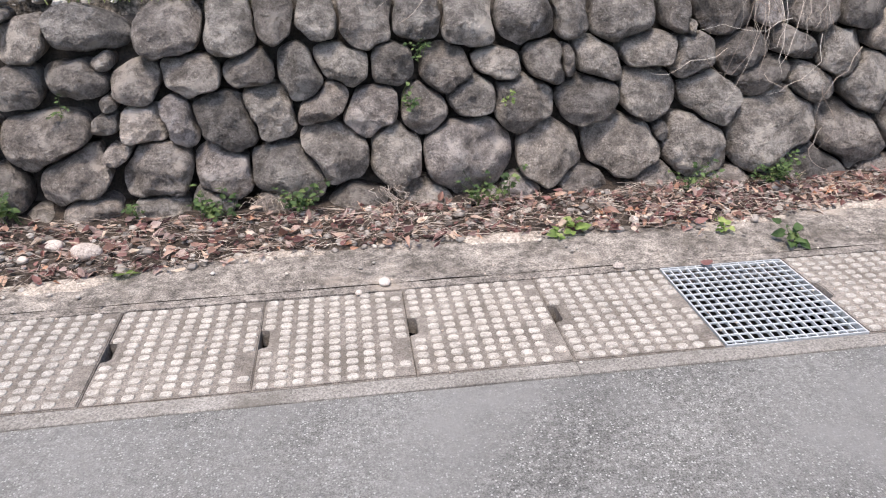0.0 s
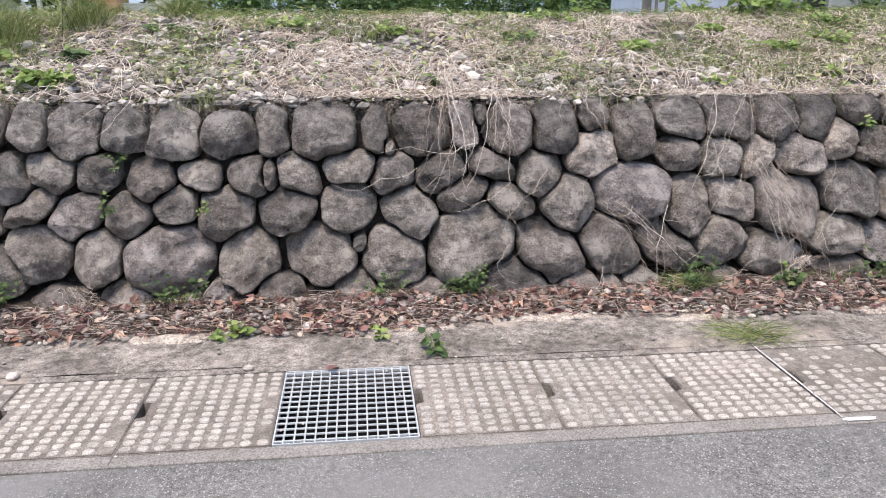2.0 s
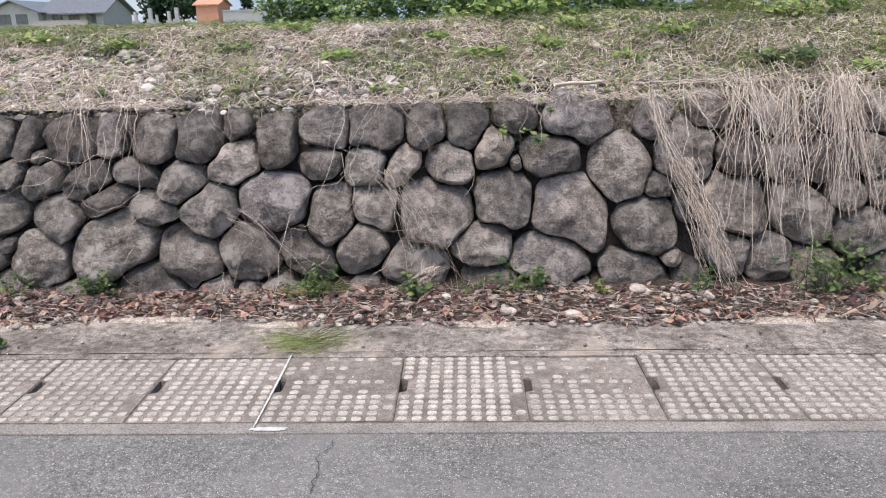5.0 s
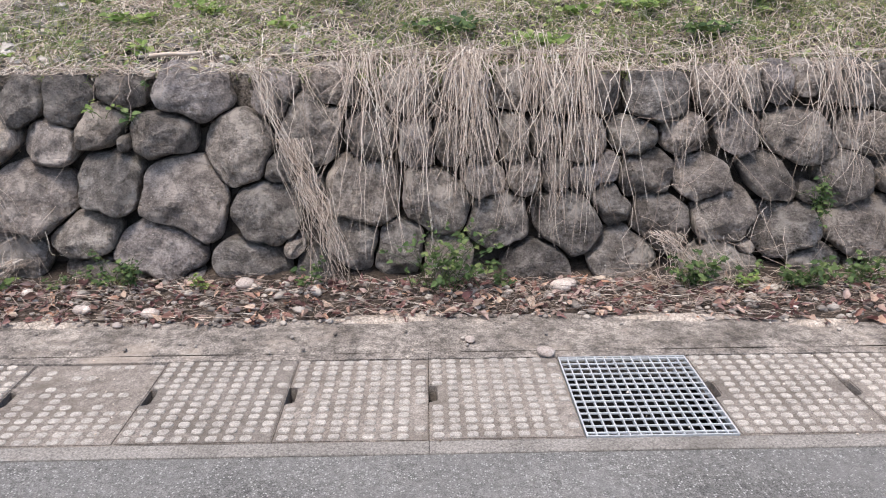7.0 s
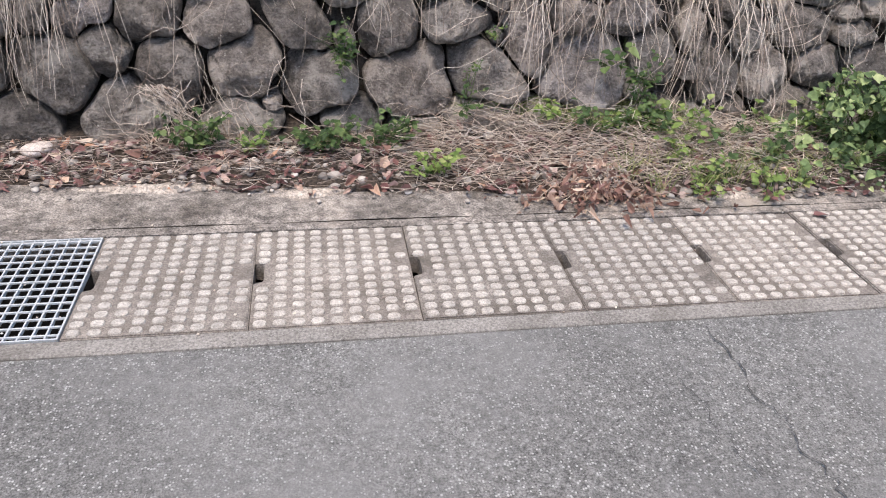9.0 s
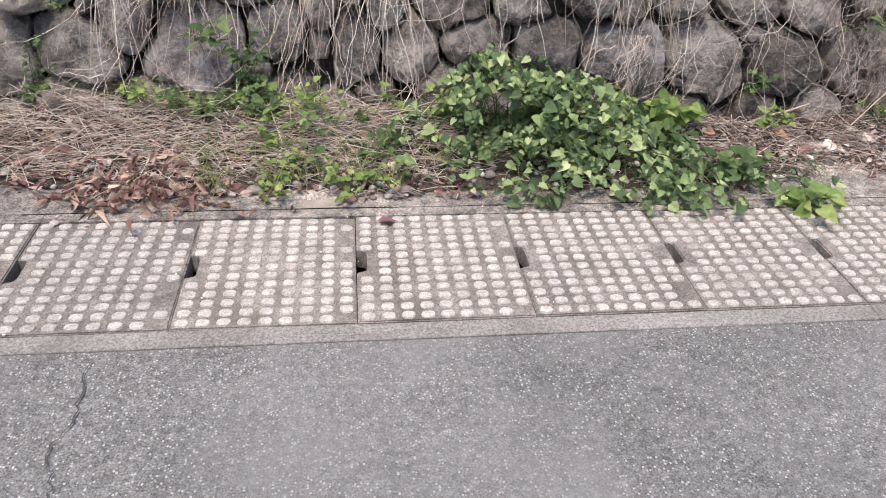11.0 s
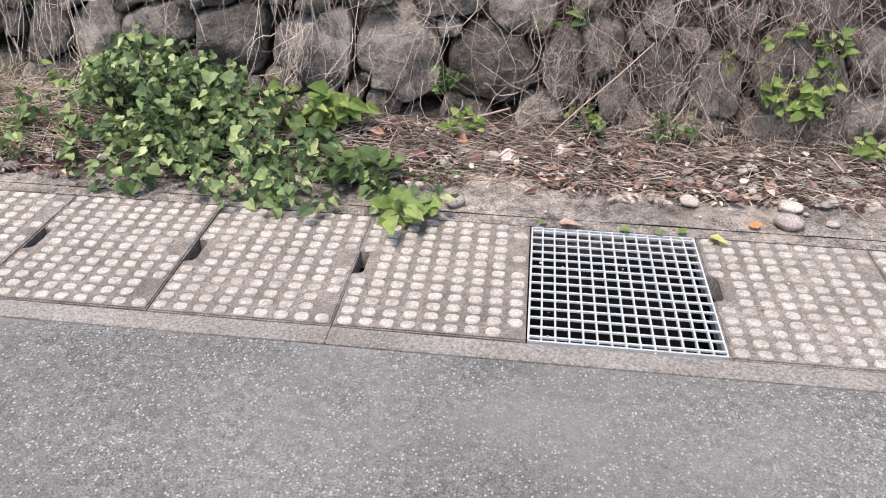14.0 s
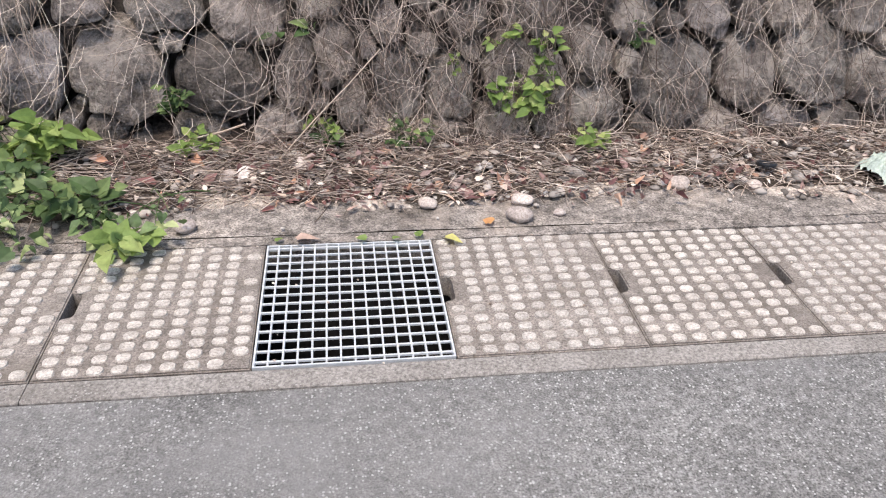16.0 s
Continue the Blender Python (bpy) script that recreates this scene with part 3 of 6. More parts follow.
STRETCH_E = [
    (3.1, 0.82, 0.12, 0.128, -15), (3.26, 0.6, 0.122, 0.121, 0), (3.29, 0.22, 0.184, 0.141, -40), (3.34, 0.84, 0.123, 0.131, 0), (3.4, 0.46, 0.153, 0.133, 18), (3.43, 0.04, 0.098, 0.069, 0),
    (3.54, 0.7, 0.166, 0.109, 28), (3.55, 0.89, 0.074, 0.085, 0), (3.61, 0.24, 0.18, 0.137, -40), (3.73, 0.5, 0.212, 0.157, 0), (3.75, 0.81, 0.119, 0.153, 0), (3.78, 0.05, 0.112, 0.064, 0),
    (3.92, 0.23, 0.183, 0.108, -35), (4, 0.7, 0.136, 0.085, 0), (4.04, 0.42, 0.139, 0.155, 0), (4.04, 0.88, 0.141, 0.105, -15), (4.22, 0.07, 0.114, 0.041, 0), (4.22, 0.25, 0.146, 0.112, 17),
]
STRETCH_F = [
    (4.24, 0.68, 0.118, 0.104, 0), (4.29, 0.46, 0.124, 0.11, -34), (4.29, 0.87, 0.182, 0.123, -12), (4.44, 0.68, 0.141, 0.083, 44), (4.5, 0.17, 0.194, 0.112, 0), (4.56, 0.87, 0.107, 0.123, 0),
    (4.62, 0.44, 0.216, 0.171, -24), (4.69, 0.67, 0.124, 0.126, 0), (4.79, 0.87, 0.117, 0.14, -12), (4.86, 0.27, 0.177, 0.107, 10), (4.91, 0.08, 0.164, 0.077, 0), (4.92, 0.75, 0.118, 0.104, 27),
    (4.97, 0.49, 0.178, 0.162, 0), (5.04, 0.92, 0.122, 0.091, 0), (5.22, 0.21, 0.215, 0.122, -15), (5.24, 0.71, 0.153, 0.121, 13), (5.34, 0.43, 0.211, 0.192, -19), (5.38, 0.9, 0.192, 0.123, -8),
]
STRETCH_G = [
    (5.6, 0.63, 0.158, 0.179, -15), (5.66, 0.11, 0.192, 0.117, -8), (5.72, 0.36, 0.151, 0.167, 0), (5.78, 0.89, 0.099, 0.118, -20), (5.94, 0.72, 0.15, 0.168, -20), (6.07, 0.93, 0.116, 0.095, 0),
    (6.16, 0.21, 0.16, 0.106, -19), (6.2, 0.45, 0.186, 0.158, -39), (6.24, 0.7, 0.121, 0.116, 0), (6.35, 0.18, 0.143, 0.116, 0), (6.42, 0.91, 0.132, 0.105, 0), (6.46, 0.67, 0.103, 0.111, 0),
    (6.54, 0.41, 0.192, 0.139, -24), (6.59, 0.13, 0.125, 0.11, 0), (6.62, 0.68, 0.091, 0.127, 0), (6.7, 0.92, 0.12, 0.105, 0), (6.77, 0.69, 0.085, 0.11, 0), (6.78, 0.5, 0.096, 0.082, 0),
]
STRETCH_H = [
    (6.84, 0.31, 0.158, 0.121, -10), (6.93, 0.69, 0.085, 0.11, 0), (6.94, 0.92, 0.119, 0.099, 0), (6.98, 0.51, 0.096, 0.082, 0), (7.01, 0.1, 0.18, 0.103, 0), (7.08, 0.69, 0.084, 0.104, 0),
    (7.12, 0.52, 0.073, 0.077, 0), (7.15, 0.91, 0.101, 0.099, 0), (7.19, 0.3, 0.167, 0.148, -20), (7.27, 0.68, 0.106, 0.116, -25), (7.31, 0.52, 0.145, 0.082, 24), (7.35, 0.9, 0.101, 0.099, 0),
    (7.38, 0.39, 0.12, 0.094, -40), (7.44, 0.14, 0.177, 0.135, 0), (7.49, 0.69, 0.127, 0.099, -15), (7.55, 0.52, 0.15, 0.098, 17), (7.62, 0.3, 0.134, 0.133, -24), (7.62, 0.88, 0.159, 0.124, -10),
]
STRETCH_I = [
    (7.75, 0.7, 0.113, 0.115, 0), (7.83, 0.5, 0.139, 0.107, 13), (7.91, 0.1, 0.196, 0.098, 0), (7.91, 0.9, 0.107, 0.109, 0), (7.92, 0.34, 0.152, 0.132, 0), (8.01, 0.71, 0.097, 0.113, 0),
    (8.04, 0.19, 0.049, 0.036, 0), (8.06, 0.91, 0.086, 0.104, 0), (8.15, 0.51, 0.167, 0.092, -24), (8.2, 0.93, 0.076, 0.094, 0), (8.24, 0.26, 0.159, 0.133, 0), (8.31, 0.69, 0.168, 0.126, -19),
    (8.34, 0.96, 0.076, 0.08, 0), (8.36, 0.11, 0.144, 0.078, 0), (8.46, 0.94, 0.054, 0.09, 0), (8.53, 0.47, 0.134, 0.121, 28), (8.57, 0.93, 0.093, 0.1, 0), (8.63, 0.28, 0.189, 0.154, -10),
]
STRETCH_J = [
    (8.65, 0.7, 0.132, 0.096, 0), (8.76, 0.91, 0.09, 0.12, 0), (8.82, 0.5, 0.175, 0.083, 13), (8.92, 0.12, 0.196, 0.073, 0), (8.92, 0.72, 0.116, 0.091, 0), (8.94, 0.3, 0.196, 0.129, -19),
    (8.98, 0.89, 0.124, 0.141, 0), (9.14, 0.46, 0.106, 0.178, 9), (9.16, 0.7, 0.122, 0.107, 0), (9.19, 0.91, 0.083, 0.111, 0), (9.33, 0.53, 0.139, 0.075, 7), (9.39, 0.29, 0.2, 0.155, 0),
    (9.43, 0.89, 0.124, 0.09, 0), (9.48, 0.71, 0.161, 0.103, 0), (9.62, 0.54, 0.127, 0.081, 9), (9.66, 0.88, 0.12, 0.09, 0), (9.72, 0.36, 0.117, 0.104, 0), (9.74, 0.7, 0.098, 0.101, 0),
]
STRETCH_K = [
    (9.89, 0.48, 0.07, 0.107, 0), (9.97, 0.12, 0.099, 0.049, 0), (10.02, 0.3, 0.093, 0.145, 0), (10.09, 0.16, 0.095, 0.052, 0), (10.15, 0.49, 0.079, 0.111, 0), (10.24, 0.32, 0.116, 0.129, 0),
    (10.41, 0.49, 0.178, 0.105, 0), (10.5, 0.34, 0.141, 0.095, 0), (10.69, 0.47, 0.139, 0.065, 0), (10.8, 0.31, 0.142, 0.131, 0), (10.97, 0.49, 0.147, 0.057, 0), (11.03, 0.18, 0.1, 0.063, 0),
    (11.12, 0.27, 0.174, 0.144, 0), (11.12, 0.47, 0.074, 0.068, 0), (11.35, 0.22, 0.04, 0.027, 0), (11.35, 0.5, 0.101, 0.064, 0), (11.41, 0.11, 0.081, 0.076, 0), (11.45, 0.29, 0.168, 0.162, -18),
]
STRETCH_L = [
    (11.64, 0.5, 0.167, 0.077, -5), (11.81, 0.27, 0.165, 0.126, -5), (11.91, 0.49, 0.138, 0.102, -14), (12.01, 0.1, 0.089, 0.067, 0), (12.08, 0.29, 0.069, 0.1, 0), (12.17, 0.52, 0.078, 0.056, 0),
    (12.22, 0.34, 0.082, 0.096, 0), (12.28, 0.17, 0.063, 0.071, 0), (12.42, 0.46, 0.05, 0.075, 0), (12.46, 0.25, 0.097, 0.118, 0), (12.64, 0.23, 0.086, 0.111, 0), (12.71, 0.48, 0.076, 0.072, 0),
    (12.88, 0.28, 0.097, 0.124, 0), (12.97, 0.49, 0.117, 0.077, 0), (13.04, 0.26, 0.067, 0.089, 0), (13.17, 0.34, 0.099, 0.096, 0), (13.22, 0.15, 0.115, 0.095, 0), (13.36, 0.47, 0.09, 0.087, 0),
]
STRETCH_M = [
    (13.44, 0.06, 0.066, 0.051, 0), (13.53, 0.25, 0.135, 0.174, 0), (13.65, 0.49, 0.092, 0.08, 0), (13.7, 0.08, 0.13, 0.069, 0), (13.82, 0.28, 0.105, 0.138, 0), (13.82, 0.49, 0.056, 0.06, 0),
    (13.97, 0.49, 0.109, 0.065, 0), (14.02, 0.08, 0.139, 0.074, 0), (14.13, 0.31, 0.162, 0.161, 0), (14.23, 0.1, 0.116, 0.066, 0), (14.28, 0.48, 0.098, 0.07, 0), (14.38, 0.26, 0.116, 0.108, 0),
]
laid = [*STRETCH_A, *STRETCH_B, *STRETCH_C, *STRETCH_D, *STRETCH_E, *STRETCH_F, *STRETCH_G, *STRETCH_H, *STRETCH_I, *STRETCH_J, *STRETCH_K, *STRETCH_L, *STRETCH_M]
fill = random.Random(11)


def stone_radius(a, b, t, p=2.7):
    return (abs(math.cos(t) / a) ** p + abs(math.sin(t) / b) ** p) ** (-1.0 / p)


def crowded(x, z, a, b, k):
    for q in laid:
        if abs(x - q[0]) > 0.6:
            continue
        t = math.atan2(z - q[1], x - q[0])
        if math.hypot(x - q[0], z - q[1]) < k * (stone_radius(a, b, t, 2.0) + stone_radius(q[2], q[3], t - radians(q[4]), 2.0)):
            return True
    return False


def fill_wall():
    for size, tries, k in ((0.14, 1600, 0.88), (0.11, 2000, 0.88), (0.08, 2400, 0.88), (0.055, 2400, 0.92), (0.038, 1600, 1.0)):
        for _ in range(tries):
            x = fill.uniform(-3.2, 16.8)
            if size < 0.06 and not (-1 < x < 15):
                continue
            a = size * fill.uniform(0.85, 1.2)
            b = size * fill.uniform(0.75, 1.0)
            z = fill.uniform(0.05, 0.96 - b * 0.8)
            if not crowded(x, z, a, b, k):
                laid.append((x, z, a, b, 0))


fill_wall()


def outline(px, pz, a, b, tilt, p=2.6):
    """1 on the stone's rounded outline, less inside it."""
    u, v = px * math.cos(tilt) + pz * math.sin(tilt), pz * math.cos(tilt) - px * math.sin(tilt)
    return (np.abs(u / a) ** p + np.abs(v / b) ** p) ** (1 / p)


def unevenness(px, pz):
    """Bends the joints between stones, alike for both neighbours."""
    return (0.009 * np.sin(13 * px + 9 * pz + 2 * np.sin(7 * pz)) + 0.003 * np.sin(31 * px - 27 * pz + 1.3),
            0.009 * np.sin(15 * pz - 8 * px + 2 * np.sin(9 * px)) + 0.003 * np.sin(29 * pz + 33 * px))


def build_stone(i, parent):
    x, z, a, b, tilt = laid[i]
    tilt = radians(tilt)
    rnd = random.Random(1000 + i)
    n = 56
    ang = np.arange(n) * (2 * math.pi / n)
    reach = np.linspace(0.15, 1.0, 60)[:, None] * (1.25 * max(a, b))
    px, pz = reach * np.cos(ang), reach * np.sin(ang)
    wx, wz = unevenness(px + x, pz + z)
    px, pz = px + wx, pz + wz
    own = outline(px, pz, a, b, tilt)
    ok = own < 1.17
    for j, (x2, z2, a2, b2, tilt2) in enumerate(laid):
        if j != i and math.hypot(x2 - x, z2 - z) < 0.7:
            ok &= own < outline(px - (x2 - x), pz - (z2 - z), a2, b2, radians(tilt2))
    last = np.where(ok.all(axis=0), 59, np.argmin(ok, axis=0) - 1)
    rad = np.maximum(reach[np.maximum(last, 0), 0] - 0.003 - 0.004 * rnd.random(), 0.25 * min(a, b)).tolist()
    # a few straight sides
    for k in range(rnd.randint(3, 5)):
        t = rnd.random() * 6.2832
        lim = stone_radius(a, b, t - tilt, 2.2) * rnd.uniform(0.93, 1.05)
        for q in range(n):
            c = math.cos(6.2832 * q / n - t)
            if c > 0.05 and rad[q] * c > lim:
                rad[q] = lim / c
    for _ in range(2):
        rad = [0.25 * rad[q - 1] + 0.5 * rad[q] + 0.25 * rad[(q + 1) % n] for q in range(n)]
    rad = [r * (1 + 0.06 * noise.noise(Vector((math.cos(6.2832 * q / n) * 1.6, math.sin(6.2832 * q / n) * 1.6, i * 3.7)))
                + 0.03 * noise.noise(Vector((math.cos(6.2832 * q / n) * 5, math.sin(6.2832 * q / n) * 5, i * 1.9)))) for q, r in enumerate(rad)]
    small = min(a, b)
    high = 0.42 * small + 0.04 + 0.035 * rnd.random()
    tx, tz = rnd.uniform(-0.28, 0.28), rnd.uniform(-0.38, 0.12)
    pw, sq = rnd.uniform(2.4, 3.8), rnd.uniform(0.5, 0.6)
    off = Vector((rnd.random() * 50, rnd.random() * 50, rnd.random() * 50))
    # flat faces struck across the front
    cuts = []
    for _ in range(rnd.randint(6, 10)):
        t, g = rnd.random() * 6.2832, rnd.uniform(0.15, 1.2)
        cuts.append((math.cos(t) * g, math.sin(t) * g, rnd.uniform(0.66, 0.9) + 0.38 * g))
    level = rnd.uniform(0.8, 0.97)

    def front(u, v, s):
        un, vn = u / a, v / b
        h = min(high * (1 - s ** pw) ** sq, high * level)
        for cx, cz, ch in cuts:
            h = min(h, high * (ch - cx * un - cz * vn))
        h += tx * u + tz * v
        p = Vector((u, v, h * 0.5)) + off
        k = min(1, small / 0.1)
        chip = max(0.0, noise.noise(p * 8.0) - 0.08)
        return h + (0.02 * noise.noise(p * 5) - 0.035 * chip) * k - 0.018 * abs(noise.noise(p * 13)) + 0.009 * noise.noise(p * 27) + 0.004 * noise.noise(p * 60)

    verts, faces = [], []
    rings = (0.84, 1.0, 0.985, 0.96, 0.925, 0.88, 0.83, 0.77, 0.7, 0.63, 0.55, 0.47, 0.39, 0.3, 0.2, 0.1)
    for r, s in enumerate(rings):
        for q in range(n):
            t = 6.2832 * q / n
            u, v = rad[q] * s * math.cos(t), rad[q] * s * math.sin(t)
            h = -0.2 if r == 0 else -0.02 + 0.6 * (tx * u + tz * v) if r == 1 else front(u, v, s)
            verts.append((u, -h + 0.32 * v + high * 0.5, v))
    verts.append((0, -front(0, 0, 0.0) + high * 0.5, 0))
    for r in range(len(rings) - 1):
        for q in range(n):
            p = (q + 1) % n
            faces.append((r * n + q, r * n + p, r * n + n + p, r * n + n + q))
    last, c = (len(rings) - 1) * n, len(verts) - 1
    for q in range(n):
        faces.append((last + q, last + (q + 1) % n, c))
    o = solid("stone", verts, faces, STONE, parent)
    o.location = (x, wall_y(x, z), z)
    return o


def build_wall():
    xs = [-3.4 + 0.2 * i for i in range(103)]
    prof = [(0.17, -0.15), (0.17, 0.0), (0.17, 0.35), (0.17, 0.7), (0.15, 0.84), (0.16, 0.89), (0.4, 0.92), (0.4, -0.15)]
    verts, faces = [], []
    for x in xs:
        for d, z in prof:
            verts.append((x, wall_y(x, z) + d, z))
    m = len(prof)
    for i in range(len(xs) - 1):
        for j in range(m):
            k = (j + 1) % m
            faces.append((i * m + j, i * m + k, i * m + m + k, i * m + m + j))
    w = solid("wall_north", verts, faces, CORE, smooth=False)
    tagged(w, "low retaining wall of rounded grey field stones", "stone wall", kind="structure")
    return w


# ---- verge litter ----
def verge_point(rnd, x0, x1, spread=1.0):
    x = rnd.uniform(x0, x1)
    e = smooth_at(SOIL_EDGE, x)
    far = wall_y(x, 0.05) - 0.03
    y = e - 0.05 + (far - e + 0.05) * rnd.random() ** 0.9 * spread
    return x, y, max(soil_z(x, y), 0.006 + 0.02 * (y - 0.62))


def build_litter():
    rnd = random.Random(21)
    h = Heap()
    for _ in range(5200):
        x, y, z = verge_point(rnd, -2.0, 15.8)
        if 10.4 < x < 11.4 or (x > 11.5 and rnd.random() < 0.5):
            continue
        t = rnd.random() * 6.2832
        nrm = Vector((rnd.gauss(0, 0.45), rnd.gauss(-0.15, 0.45), 1)).normalized()
        h.leaf(Vector((x, y, z + 0.004 + 0.02 * rnd.random())), Vector((math.cos(t), math.sin(t), rnd.gauss(0, 0.25))), nrm,
               rnd.uniform(0.014, 0.06), rnd.uniform(0.25, 0.8), rnd.uniform(-0.4, 0.8), rnd.uniform(-0.6, 0.8))
    for cx, cy, n in ((9.25, 0.72, 60), (2.3, 1.0, 120), (3.0, 1.08, 60), (12.3, 0.82, 70), (12.15, 1.0, 40), (13.2, 0.85, 60)):
        for _ in range(n):
            x, y = rnd.gauss(cx, 0.16), rnd.gauss(cy, 0.06)
            t = rnd.random() * 6.2832
            h.leaf(Vector((x, y, max(soil_z(x, y), 0.012) + 0.04 * rnd.random())), Vector((math.cos(t), math.sin(t), rnd.gauss(0, 0.3))),
                   Vector((rnd.gauss(0, 0.5), rnd.gauss(-0.1, 0.5), 1)), rnd.uniform(0.016, 0.05), rnd.uniform(0.25, 0.6), rnd.uniform(0, 0.9), rnd.uniform(-0.7, 0.8))
    heap = Heap()
    for cx, cy, n in ((9.22, 0.72, 120), (9.4, 0.63, 80), (9.28, 0.85, 70)):
        for _ in range(n):
            x, y = rnd.gauss(cx, 0.14), rnd.gauss(cy, 0.06)
            t = rnd.random() * 6.2832
            heap.leaf(Vector((x, y, max(soil_z(x, y), 0.012) + 0.07 * rnd.random() * max(0.1, 1 - abs(x - 9.32) / 0.25))), Vector((math.cos(t), math.sin(t), rnd.gauss(0, 0.35))),
                      Vector((rnd.gauss(0, 0.6), rnd.gauss(-0.3, 0.5), 1)), rnd.uniform(0.015, 0.055), rnd.uniform(0.25, 0.6), rnd.uniform(0.2, 1.3), rnd.uniform(-1.0, 1.2))
    loose = Heap()
    for _ in range(420):
        x, y, z = verge_point(rnd, -2.0, 9.0)
        if x > 3.5 and rnd.random() < 0.5:
            continue
        t = rnd.random() * 6.2832
        loose.leaf(Vector((x, y, z + 0.015 + 0.02 * rnd.random())), Vector((math.cos(t), math.sin(t), rnd.gauss(0, 0.3))), Vector((rnd.gauss(0, 0.5), rnd.gauss(-0.3, 0.5), 1)),
                   rnd.uniform(0.025, 0.065), rnd.uniform(0.35, 0.75), rnd.uniform(0, 0.8), rnd.uniform(-0.5, 0.7))
    tagged(loose.done("dead_leaves", LEAF_HEAP, smooth=False), "tan and orange-brown dead leaves on the verge", "leaf litter", kind="stuff")
    tagged(heap.done("leaf_heap", LEAF_HEAP, smooth=False), "heap of crumpled tan dead leaves at the apron edge", "leaf litter", kind="stuff")
    tagged(h.done("leaf_litter", LITTER, smooth=False), "red-brown dead leaves lying along the wall foot", "leaf litter", kind="stuff")
    h = Heap()
    for _ in range(3800):
        x, y, z = verge_point(rnd, -2.0, 15.8)
        s = rnd.uniform(0.005, 0.016) * (1.7 if rnd.random() < 0.12 else 1)
        h.pebble(Vector((x, y, z + s * 0.3)), s * rnd.uniform(1, 1.5), s, s * 0.7, rnd)
    for _ in range(160):
        x, y, z = verge_point(rnd, 11.5, 15.5)
        s = rnd.uniform(0.006, 0.02)
        h.pebble(Vector((x, y, z + 0.006 + s * 0.5)), s * rnd.uniform(1, 1.6), s, s * 0.6, rnd)
    for _ in range(160):
        x, y = rnd.uniform(-2, 15.5), rnd.uniform(0.6, 0.95)
        s = rnd.uniform(0.003, 0.009)
        h.pebble(Vector((x, y, 0.012 + s * 0.4)), s * 1.3, s, s * 0.8, rnd)
    tagged(h.done("pebbles", PEBBLE), "small grey and pale pebbles scattered on soil", "pebbles", kind="stuff")
    h = Heap()
    for _ in range(6500):
        x, y, z = verge_point(rnd, -2.0, 15.8)
        t, ln = rnd.random() * 3.1416, rnd.uniform(0.04, 0.2)
        d = Vector((math.cos(t), math.sin(t) * 0.6, rnd.gauss(0, 0.12))) * ln
        p = Vector((x, y, z + 0.012 + 0.015 * rnd.random()))
        mid = Vector((rnd.gauss(0, 0.1), rnd.gauss(0, 0.1), abs(rnd.gauss(0, 0.06)))) * ln
        h.strand([p - d * 0.5, p + mid, p + d * 0.5], rnd.uniform(0.0008, 0.002), 0.0006)
    tagged(h.done("fallen_twigs", TWIG), "thin brown twigs and stalks on the verge", "twigs", kind="stuff")
    h = Heap()
    for _ in range(2600):
        x, y, z = verge_point(rnd, -2.0, 15.8)
        t, ln = rnd.random() * 3.1416, rnd.uniform(0.03, 0.16)
        d = Vector((math.cos(t), math.sin(t) * 0.6, rnd.gauss(0, 0.15))) * ln
        p = Vector((x, y, z + 0.02 + 0.02 * rnd.random()))
        h.strand([p - d * 0.5, p + Vector((rnd.gauss(0, 0.08), rnd.gauss(0, 0.08), 0)) * ln, p + d * 0.5], rnd.uniform(0.0008, 0.0018), 0.0006)
    for _ in range(420):
        x, y, z = verge_point(rnd, 11.4, 15.5)
        t = rnd.random() * 6.2832
        h.leaf(Vector((x, y, z + 0.012 + 0.02 * rnd.random())), Vector((math.cos(t), math.sin(t), rnd.gauss(0, 0.2))), Vector((rnd.gauss(0, 0.35), rnd.gauss(-0.2, 0.35), 1)),
               rnd.uniform(0.012, 0.04), rnd.uniform(0.3, 0.7), 0.2, 0.2)
    for _ in range(420):
        x, y = rnd.uniform(-2, 15.6), rnd.uniform(-0.02, 0.7)
        s = rnd.uniform(0.0015, 0.004)
        h.pebble(Vector((x, y, 0.006)), s * 1.4, s, s, rnd)
    tagged(h.done("straw_scraps", STRAW), "pale straw scraps scattered over the verge", "straw", kind="stuff")


build_litter()


# single stones and leaves that lie apart
def loose_stone(x, y, s, flat=0.6, tone=LOOSE, label="pale rounded loose stone lying on the concrete apron"):
    bm = bmesh.new()
    bmesh.ops.create_icosphere(bm, subdivisions=3, radius=1.0)
    for v in bm.verts:
        k = 1 + 0.16 * noise.noise(v.co * 1.6 + Vector((x * 9, y * 7, 0))) + 0.04 * noise.noise(v.co * 5)
        v.co = Vector((v.co.x * s * 1.25, v.co.y * s, v.co.z * s * flat)) * k
    o = part("loose_stone", bm, tone, smooth=True)
    ground_z = max(soil_z(x, y), 0.006 + 0.02 * (y - 0.62)) if y > 0.62 else 0.004
    o.matrix_basis = pose(x, y, ground_z + s * flat * 0.75, 0, 0, (x * 97) % 180)
    tagged(o, label, "stone", "loose stones")


